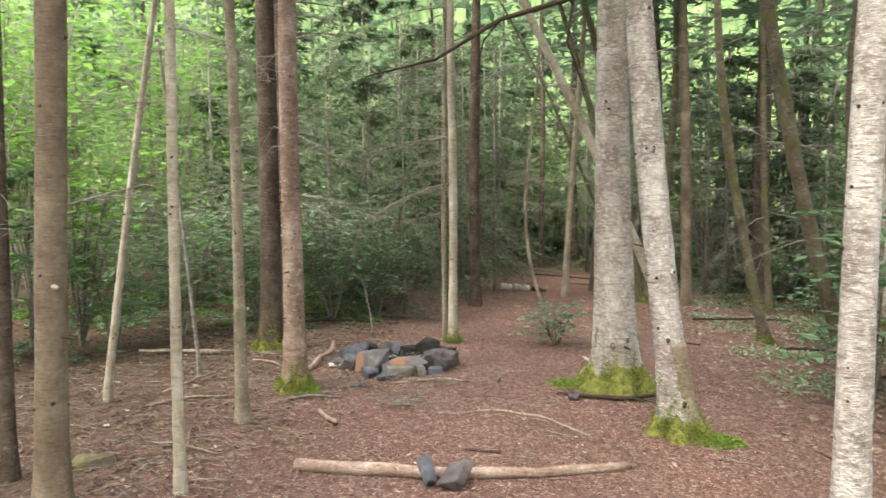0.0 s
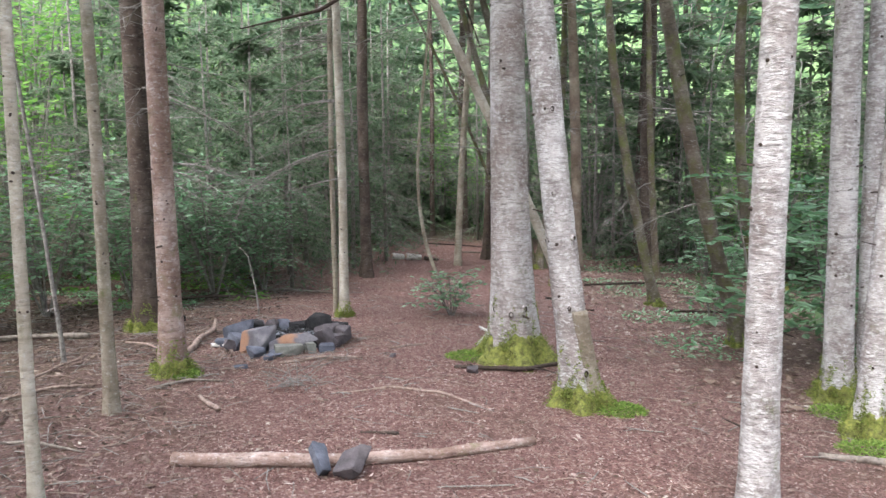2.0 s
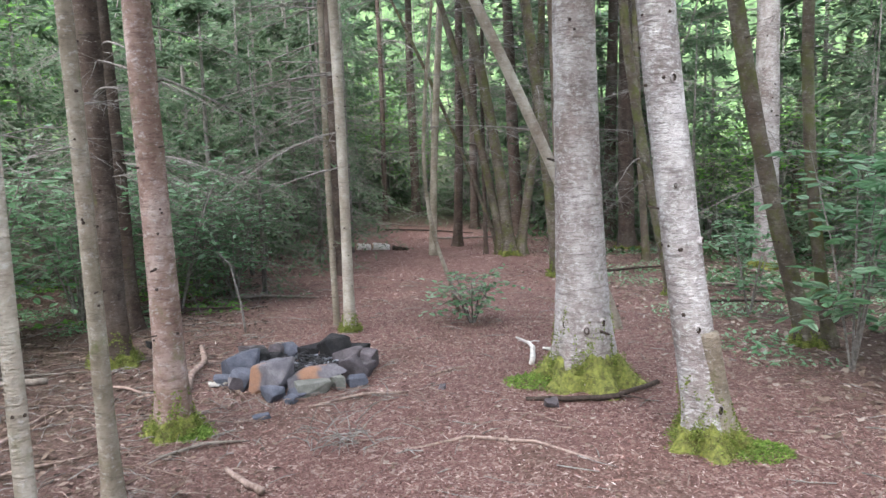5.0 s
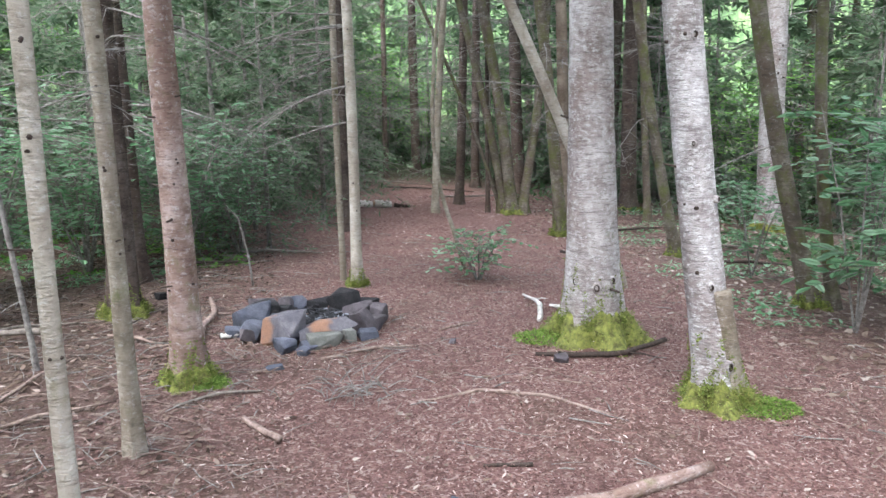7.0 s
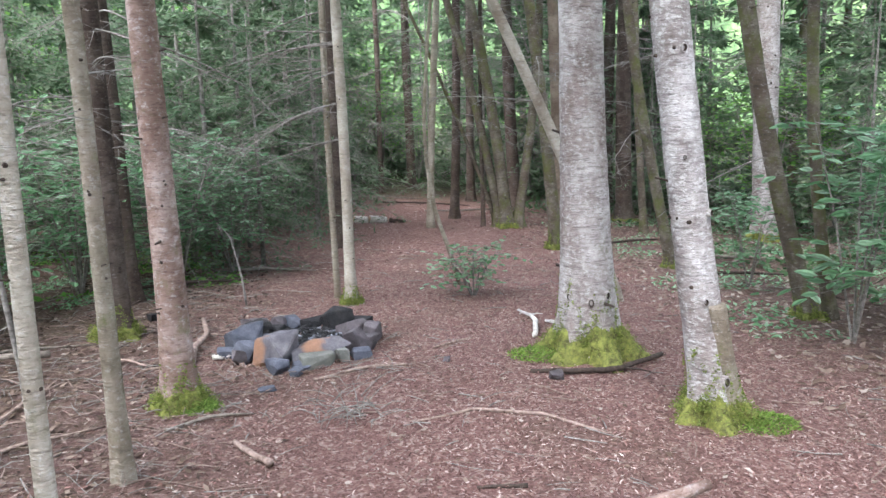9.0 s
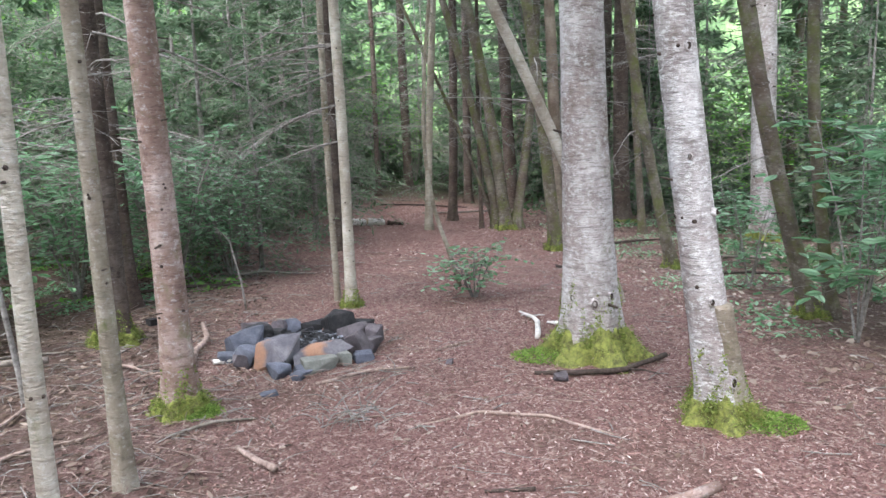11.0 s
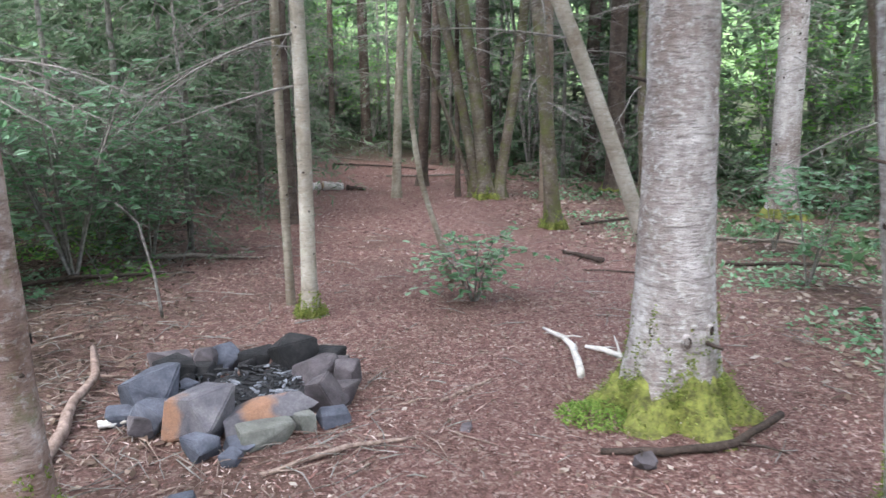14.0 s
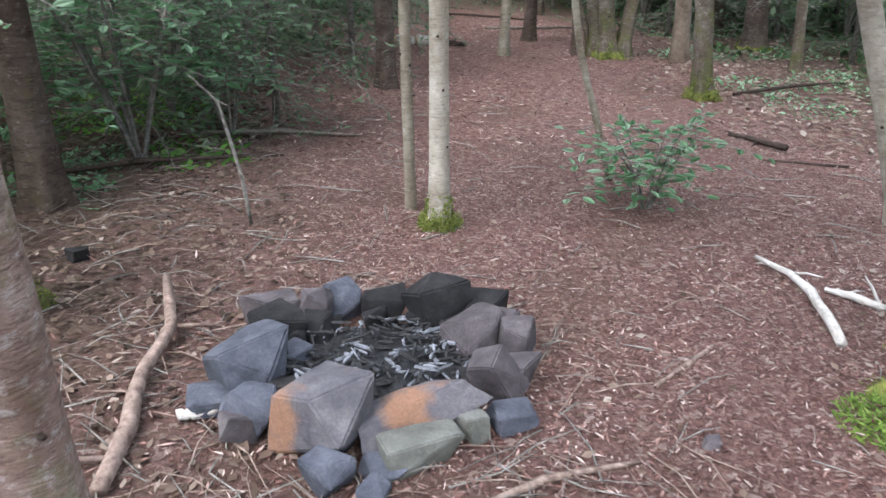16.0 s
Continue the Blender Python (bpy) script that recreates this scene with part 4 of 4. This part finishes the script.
for _ in range(330):
    a, r = rng.random() * 6.28, 0.30 * math.sqrt(rng.random())
    x, y = cx + r * math.cos(a), cy + r * math.sin(a) * 0.85
    p, d = Vector((x, y, land(x, y) + rnd(rng, 0.05, 0.08))), any_dir(rng, 0.3)
    ln, rr = rnd(rng, 0.015, 0.085), rnd(rng, 0.002, 0.009)
    s.tube([p - d * ln / 2, p, p + d * ln / 2], [rr * 0.7, rr, rr * 0.6], 5, 0 if rng.random() < 0.72 else 1)
tagged(new("charcoal", s.mesh("charcoal", [M_CHAR, M_PALEASH], False)), "charred stick ends and charcoal lumps on the ash", "charcoal", kind="stuff")


# ---- logs, sticks and branches ----
def stick(name, pts, radii, mat, label, category="branch", sides=8, ends=None, group="", lift=1.0, side_twigs=0, seed=0):
    """A fallen stick that lies along the ground through the points (x, y, height above ground)."""
    rng = random.Random(seed + len(pts))
    o = Vector((pts[0][0], pts[0][1], land(pts[0][0], pts[0][1])))
    fine, rr = [], []
    n_s = max(2, int(10 / (len(pts) - 1)))
    for i in range(len(pts) - 1):
        for k in range(n_s + (i == len(pts) - 2)):
            f = k / n_s
            x, y, h = (pts[i][j] * (1 - f) + pts[i + 1][j] * f for j in range(3))
            r = radii[i] * (1 - f) + radii[i + 1] * f
            fine.append(Vector((x, y, land(x, y) + h + r * 0.8 * lift)) - o + any_dir(rng) * r * 0.18)
            rr.append(r * rnd(rng, 0.9, 1.1))
    s = Shape()
    s.tube(fine, rr, sides, 0)
    for _ in range(side_twigs):
        i = rng.randint(1, len(fine) - 2)
        d = any_dir(rng, 0.5)
        s.tube([fine[i], fine[i] + d * 6 * rr[i], fine[i] + d * 11 * rr[i] + Vector((0, 0, -rr[i]))], [rr[i] * 0.5, rr[i] * 0.35, rr[i] * 0.12], 5, 0)
    if ends:
        for e_i, nb in ((0, 1), (-1, -2)):
            d = (fine[e_i] - fine[nb]).normalized()
            s.tube([fine[e_i] - d * 0.002, fine[e_i] + d * 0.003], [rr[e_i] * 0.86, rr[e_i] * 0.84], sides, 1)
    ob = tagged(new(name, s.mesh(name, [mat] + ([ends] if ends else []))), label, category, group)
    ob.location = o
    return ob


stick("fallen_log", [(-0.80, 4.30, 0.0), (-0.1, 4.21, 0.005), (0.5, 4.29, 0.0), (1.04, 4.46, 0.0)], [0.037, 0.034, 0.03, 0.025], M_PINK, "peeled pale grey pole lying across the litter", "log", 14, M_CUT)
put_stone(61, -0.09, 4.17, 0.085, 0.25, 0.06, G, "flat grey-blue stone leaning on a pole", 28, 24, 24, 0.045, "stones at the pole")
put_stone(62, 0.05, 4.12, 0.17, 0.19, 0.075, K_, "flat grey stone propped on a pole", -35, 32, -12, 0.04, "stones at the pole")
BIRCH = "birch log pieces on the path"
stick("birch_log", [(0.96, 13.75, 0), (1.16, 13.73, 0)], [0.055, 0.052], M_WHITE, "white birch log lying across the path", "log", 12, M_CUT, BIRCH)
stick("birch_log", [(1.19, 13.73, 0), (1.44, 13.70, 0)], [0.06, 0.055], M_WHITE, "white birch log end beside another", "log", 12, M_CUT, BIRCH)
stick("branch", [(1.48, 13.65, 0), (1.72, 13.62, 0)], [0.04, 0.02], M_KNOT, "dark rotten branch by the birch logs")
stick("bleached_branch", [(1.15, 6.72, 0.0), (1.22, 6.90, 0.01), (1.29, 7.08, 0.02), (1.32, 7.25, 0.02), (1.28, 7.42, 0.03)], [0.020, 0.019, 0.018, 0.014, 0.008], M_WHITE, "bleached white branch lying by the mossy foot", side_twigs=2, seed=4)
stick("bleached_branch", [(1.50, 6.93, 0.0), (1.44, 7.02, 0.01), (1.38, 7.11, 0.01)], [0.016, 0.016, 0.01], M_WHITE, "short bleached branch lying by the mossy foot", side_twigs=3, seed=6)
stick("branch", [(-1.12, 6.45, 0.0), (-1.08, 6.7, 0.0), (-1.06, 6.95, 0.02), (-0.99, 7.2, 0.03), (-1.03, 7.56, 0.06)], [0.024, 0.026, 0.022, 0.020, 0.014], M_STICK, "crooked brown branch lying beside the fire ring", side_twigs=3, seed=3)
stick("branch", [(0.84, 5.98, 0.0), (1.05, 5.90, 0.01), (1.38, 5.90, 0.01), (1.72, 6.05, 0.03)], [0.012, 0.016, 0.018, 0.015], M_KNOT, "dark barked branch in front of the mossy foot", side_twigs=2, seed=8)
stick("root", [(0.0, 5.45, -0.010), (0.35, 5.48, 0.0), (0.66, 5.33, 0.0), (0.93, 5.05, -0.010)], [0.007, 0.010, 0.010, 0.006], M_STICK, "thin root showing through the litter", "root", seed=5)
stick("branch", [(-0.84, 5.41, 0), (-0.69, 5.10, 0.01)], [0.013, 0.017], M_STICK, "short broken brown branch in the litter", seed=12)
stick("branch", [(-0.39, 6.14, 0.0), (-0.07, 6.24, 0.01), (0.2, 6.27, 0.0)], [0.009, 0.011, 0.007], M_STICK, "brown stick lying before the fire ring", seed=13)
stick("branch", [(0.41, 6.60, 0.0), (0.57, 6.70, 0.0), (0.73, 6.81, 0.0)], [0.007, 0.010, 0.006], M_STICK, "thin brown stick on the litter", seed=14)
stick("branch", [(-0.95, 6.72, 0.01), (-0.85, 6.73, 0.01)], [0.016, 0.018], M_WHITE, "short white stick end by the fire ring", seed=15)
stick("branch", [(2.45, 9.5, 0.0), (2.57, 9.05, 0.02)], [0.014, 0.022], M_KNOT, "dark rotten branch on the litter", side_twigs=2, seed=16)
stick("branch", [(2.31, 8.91, 0.0), (2.77, 8.72, 0.0)], [0.006, 0.010], M_KNOT, "thin dark stick on the litter", seed=17)
stick("branch", [(0.12, 4.70, 0.0), (0.33, 4.66, 0.0)], [0.006, 0.011], M_KNOT, "dark curled stick on the litter", seed=18)
stick("branch", [(2.55, 4.25, 0.0), (2.95, 4.12, 0.0)], [0.018, 0.024], M_DEADWOOD, "grey branch lying by mossy feet", seed=19)
stick("branch", [(-2.6, 6.9, 0.1), (-1.9, 6.9, 0.06)], [0.014, 0.024], M_DEADWOOD, "grey fallen branch in the undergrowth", seed=20)
for i, (x, y, a, ln) in enumerate(((1.2, 18.2, 10, 2.2), (2.6, 16.0, -15, 1.6), (3.3, 14.9, 5, 2.0), (-1.2, 9.3, 8, 1.4), (-0.5, 9.9, -10, 1.0), (4.2, 11.2, 20, 1.8), (5.0, 9.8, -30, 1.5), (4.6, 7.9, 35, 1.3), (2.0, 17.0, -5, 1.5), (4.3, 8.9, -12, 1.2))):
    c, sn = math.cos(radians(a)) * ln / 2, math.sin(radians(a)) * ln / 2
    stick("branch", [(x - c, y - sn, 0.01), (x, y, 0.03), (x + c, y + sn, 0.0)], [0.014, 0.016, 0.007], M_KNOT if i % 2 else M_DEADWOOD, "fallen dead branch on the forest floor", group="fallen branches", side_twigs=4, seed=30 + i)

put_stone(63, -1.40, 8.0, 0.09, 0.07, 0.06, B, "small black charred lump on the litter", 20, 0, 0, 0.0, "loose stones")
put_stone(64, 0.42, 6.30, 0.06, 0.05, 0.04, K_, "small stone half sunk in litter", 50, 0, 0, -0.008, "loose stones")
put_stone(65, -0.66, 6.06, 0.10, 0.07, 0.03, G, "flat blue-grey stone chip", 12, 0, 0, 0.0, "loose stones")
put_stone(66, 0.95, 5.84, 0.09, 0.08, 0.05, K_, "rounded stone by the mossy foot", 12, 0, 0, 0.0, "loose stones")
put_stone(67, -1.9, 4.35, 0.26, 0.18, 0.10, M_MOSSY, "low mossy rotten stump", 40, 0, 0, -0.03, "loose stones", "mossy_stump")
for i, (x, y, a, ln) in enumerate(((-1.75, 5.6, 30, 0.7), (-1.5, 4.6, -20, 0.5), (-1.9, 6.2, 70, 0.8), (-2.2, 7.3, 10, 1.0), (-1.45, 6.8, -40, 0.5), (-0.95, 5.7, 15, 0.45))):
    c, sn = math.cos(radians(a)) * ln / 2, math.sin(radians(a)) * ln / 2
    stick("branch", [(x - c, y - sn, 0.0), (x, y, 0.02), (x + c, y + sn, 0.0)], [0.008, 0.010, 0.004], M_DEADWOOD if i % 2 else M_STICK, "thin dead branch among the litter", group="fallen branches", side_twigs=5, seed=60 + i)

# dry twig bundle before the ring
s, rng = Shape(), random.Random(50)
for _ in range(46):
    p = Vector((-0.30 + rng.gauss(0, 0.12), 5.58 + rng.gauss(0, 0.09), 0))
    p.z = land(p.x, p.y) + rnd(rng, 0.005, 0.05)
    d = Vector((rnd(rng, -0.7, 0.7), rnd(rng, -1, 0.5), rnd(rng, -0.05, 0.25))).normalized()
    ln = rnd(rng, 0.08, 0.28)
    s.tube([p, p + d * ln * 0.5 + Vector((0, 0, 0.02)), p + d * ln], [0.003, 0.0025, 0.001], 4, 0, False)
tagged(new("twig_pile", s.mesh("twig_pile", [M_TWIG])), "small tangle of dry grey twigs on the litter", "twigs", kind="stuff")

# bare sapling, leaning sapling and the small green shrub on the path
stick("bare_sapling", [(-0.72, 8.22, 0.0), (-0.74, 8.22, 0.25), (-0.80, 8.24, 0.55), (-0.9, 8.2, 0.68)], [0.011, 0.009, 0.007, 0.003], M_TWIG, "bare little sapling standing in the litter", "sapling", 6, seed=70, side_twigs=5)
stick("leaning_sapling", [(1.12, 8.50, 0.0), (1.04, 8.55, 0.35), (0.93, 8.55, 0.68), (0.87, 8.55, 1.08), (0.86, 8.55, 1.45), (0.90, 8.55, 1.95), (0.98, 8.55, 2.7), (1.05, 8.55, 4.0)], [0.020, 0.019, 0.018, 0.017, 0.017, 0.016, 0.013, 0.008], M_POLE, "thin pale crooked sapling leaning over the path", "sapling", 8, seed=71)
plant("leafy_shrub", bush(81, 0.46, 0.55, 330, 0.062, [M_BLUELEAF, M_TWIG], 6, 0.06), 1.13, 8.1, "small leafy green shrub beside the path", "shrub", "", 0)
OAK = bush(82, 1.5, 0.9, 300, 0.125, [M_BLUELEAF, M_TWIG], 5, 0.04)
for x, y, sz, tn in ((3.35, 6.3, 1.0, 0), (4.1, 6.5, 0.95, 130), (4.6, 7.0, 1.05, 250), (3.9, 8.3, 0.6, 60), (4.5, 6.0, 0.7, 190), (4.6, 9.5, 0.5, 20)):
    plant("leafy_shrub", OAK, x, y, "large-leaved green sapling among the trunks", "shrub", "large-leaved saplings", tn, sz)

# ferny moss tufts at two feet
for cx, cy, rr, label in ((1.02, 6.28, 0.16, "green moss tuft at the thick trunk"), (1.72, 5.02, 0.13, "green moss tuft on a root"), (2.95, 4.35, 0.16, "moss spreading from a trunk foot"), (3.25, 5.1, 0.18, "moss spreading from a trunk foot"), (-1.0, 5.9, 0.08, "moss at a spruce foot")):
    s, rng = Shape(), random.Random(int(cx * 100))
    for _ in range(1400):
        a, r = rng.random() * 6.28, rr * math.sqrt(rng.random())
        x, y = cx + r * math.cos(a) * 1.3, cy + r * math.sin(a)
        s.leaf(Vector((x, y, land(x, y) + 0.05 * max(0, 1 - (r / rr) ** 2) * rng.random())), (any_dir(rng, 0.6) + Vector((0, 0, 0.5))).normalized(), any_dir(rng), rnd(rng, 0.012, 0.04), rnd(rng, 0.004, 0.009))
    tagged(new("moss_tuft", s.mesh("moss_tuft", [M_FRESHMOSS])), label, "moss", "moss tufts", "stuff")


# ---- litter on the ground ----
def scatter(name, seed, count, box, mats, label, lmin, lmax, wmin, wmax, tilt, where=None, category="litter"):
    rng, s = random.Random(seed), Shape()
    made = 0
    while made < count:
        x, y = rnd(rng, box[0], box[1]), rnd(rng, box[2], box[3])
        if where and not where(x, y, rng):
            continue
        if math.hypot(x + 0.36, (y - 6.86) * 1.1) < 0.38:
            continue
        made += 1
        d = any_dir(rng, tilt)
        up = (Vector((0, 0, 1)) + any_dir(rng) * 0.4).normalized()
        s.leaf(Vector((x, y, land(x, y) + rnd(rng, 0.003, 0.012))), d, up, rnd(rng, lmin, lmax), rnd(rng, wmin, wmax))
    return tagged(new(name, s.mesh(name, mats, False)), label, category, kind="stuff")


scatter("needle_litter", 1, 80000, (-2.6, 3.2, 3.0, 9.5), [M_LITTER], "loose red-brown needles and bark chips", 0.006, 0.034, 0.002, 0.008, 0.45, lambda x, y, r: x - 0.17 * y > -1.5 - 1.2 * r.random() ** 2)
scatter("needle_litter", 2, 14000, (-3.5, 5.0, 9.5, 16), [M_LITTER], "loose red-brown needles and chips farther off", 0.03, 0.08, 0.008, 0.018, 0.3)
scatter("fallen_leaves", 3, 2600, (-2.6, 4.0, 3.0, 9.5), [M_OLDLEAF], "scattered old pale leaves on the litter", 0.015, 0.05, 0.012, 0.028, 0.3, category="leaves")
scatter("fallen_leaves", 4, 11000, (2.0, 8.5, 5.0, 15), [M_OLDLEAF], "grey-brown leaf litter under the trees", 0.04, 0.09, 0.025, 0.05, 0.35, lambda x, y, r: x > 2.0 + 0.1 * (y - 6) + r.random(), category="leaves")
scatter("fallen_leaves", 5, 15000, (-5.0, -0.5, 3.0, 12), [M_MOULD], "dark brown leaf litter at the wood's edge", 0.02, 0.065, 0.012, 0.035, 0.4, lambda x, y, r: x - 0.17 * y < -1.5 - 0.9 * r.random(), category="leaves")
scatter("ground_plants", 6, 9500, (2.2, 9.0, 6.4, 15), [M_BLUELEAF], "low green seedlings on the forest floor", 0.03, 0.08, 0.018, 0.042, 0.6, lambda x, y, r: x > 2.6 + 0.15 * (y - 6) and noise.noise(Vector((x * 1.1, y * 1.1, 1))) > 0.0, "plants")
scatter("ground_plants", 7, 6000, (-6.0, 0.0, 9.0, 13), [M_LEAF], "low green plants under the young firs", 0.04, 0.09, 0.02, 0.05, 0.6, lambda x, y, r: x < -0.6 - 0.5 * r.random() and noise.noise(Vector((x * 1.1, y * 1.1, 4))) > 0.05, "plants")

scatter("fallen_leaves", 11, 900, (-4.0, -0.8, 3.2, 11), [M_OLDLEAF], "a few paler old leaves at the wood's edge", 0.02, 0.06, 0.015, 0.035, 0.35, lambda x, y, r: x - 0.17 * y < -1.7 - 0.6 * r.random(), category="leaves")
scatter("ground_plants", 12, 3800, (-4.5, -0.2, 8.6, 11), [M_BLUELEAF], "low green seedlings at the wood's edge", 0.025, 0.07, 0.015, 0.035, 0.7, lambda x, y, r: x < -0.9 - 0.5 * r.random() and noise.noise(Vector((x * 1.5, y * 1.5, 11))) > 0.08, "plants")
scatter("ground_plants", 8, 9000, (-4.0, 12.0, 14.5, 27), [M_SHADELEAF], "low plants and ferns deeper in the wood", 0.10, 0.26, 0.05, 0.11, 0.9, lambda x, y, r: abs(x - 0.17 * y + 0.2) > 1.3 + 0.6 * r.random() or y > 20, "plants")
scatter("ground_plants", 9, 3500, (4.6, 11.0, 6.0, 14.5), [M_SHADELEAF], "low plants under the trunks", 0.07, 0.18, 0.04, 0.08, 0.9, lambda x, y, r: noise.noise(Vector((x * 0.9, y * 0.9, 8))) > -0.05, "plants")

scatter("bark_chips", 10, 900, (-1.8, 1.8, 4.0, 8.2), [M_LITTER], "larger bark strips and wood chips on the litter", 0.03, 0.09, 0.004, 0.010, 0.25)

# loose twigs
s, rng = Shape(), random.Random(90)
for _ in range(900):
    x, y = rnd(rng, -2.6, 4.5), rnd(rng, 3.2, 11)
    if math.hypot(x + 0.36, y - 6.86) < 0.5:
        continue
    d = any_dir(rng, 0.06)
    ln, r = rnd(rng, 0.05, 0.28), rnd(rng, 0.0015, 0.004)
    p = Vector((x, y, land(x, y) + 0.008))
    q = p + d * ln
    q.z = land(q.x, q.y) + 0.01
    s.tube([p, p.lerp(q, 0.5) + any_dir(rng) * ln * 0.06 + Vector((0, 0, 0.006)), q], [r, r, r * 0.5], 4, rng.randint(0, 1), False)
for _ in range(1500):   # denser brushwood under the west edge and round the fire ring
    if rng.random() < 0.88:
        x, y = rnd(rng, -3.2, -0.7), rnd(rng, 3.4, 10)
        if x - 0.17 * y > -1.3 - 0.8 * rng.random():
            continue
    else:
        a, r = rng.random() * 6.28, 0.52 + 0.35 * rng.random() ** 2
        x, y = -0.36 + r * math.cos(a), 6.84 + r * math.sin(a)
    d, ln, r = any_dir(rng, 0.06), rnd(rng, 0.06, 0.32), rnd(rng, 0.0012, 0.0035)
    p = Vector((x, y, land(x, y) + 0.01))
    q = p + d * ln
    if math.hypot(q.x + 0.36, q.y - 6.86) < 0.42:
        continue
    q.z = land(q.x, q.y) + rnd(rng, 0.006, 0.03)
    s.tube([p, p.lerp(q, 0.5) + any_dir(rng) * ln * 0.08 + Vector((0, 0, 0.008)), q], [r, r, r * 0.5], 3, rng.randint(0, 1), False)
tagged(new("twigs", s.mesh("twigs", [M_TWIG, M_STICK])), "thin loose twigs strewn over the litter", "twigs", kind="stuff")
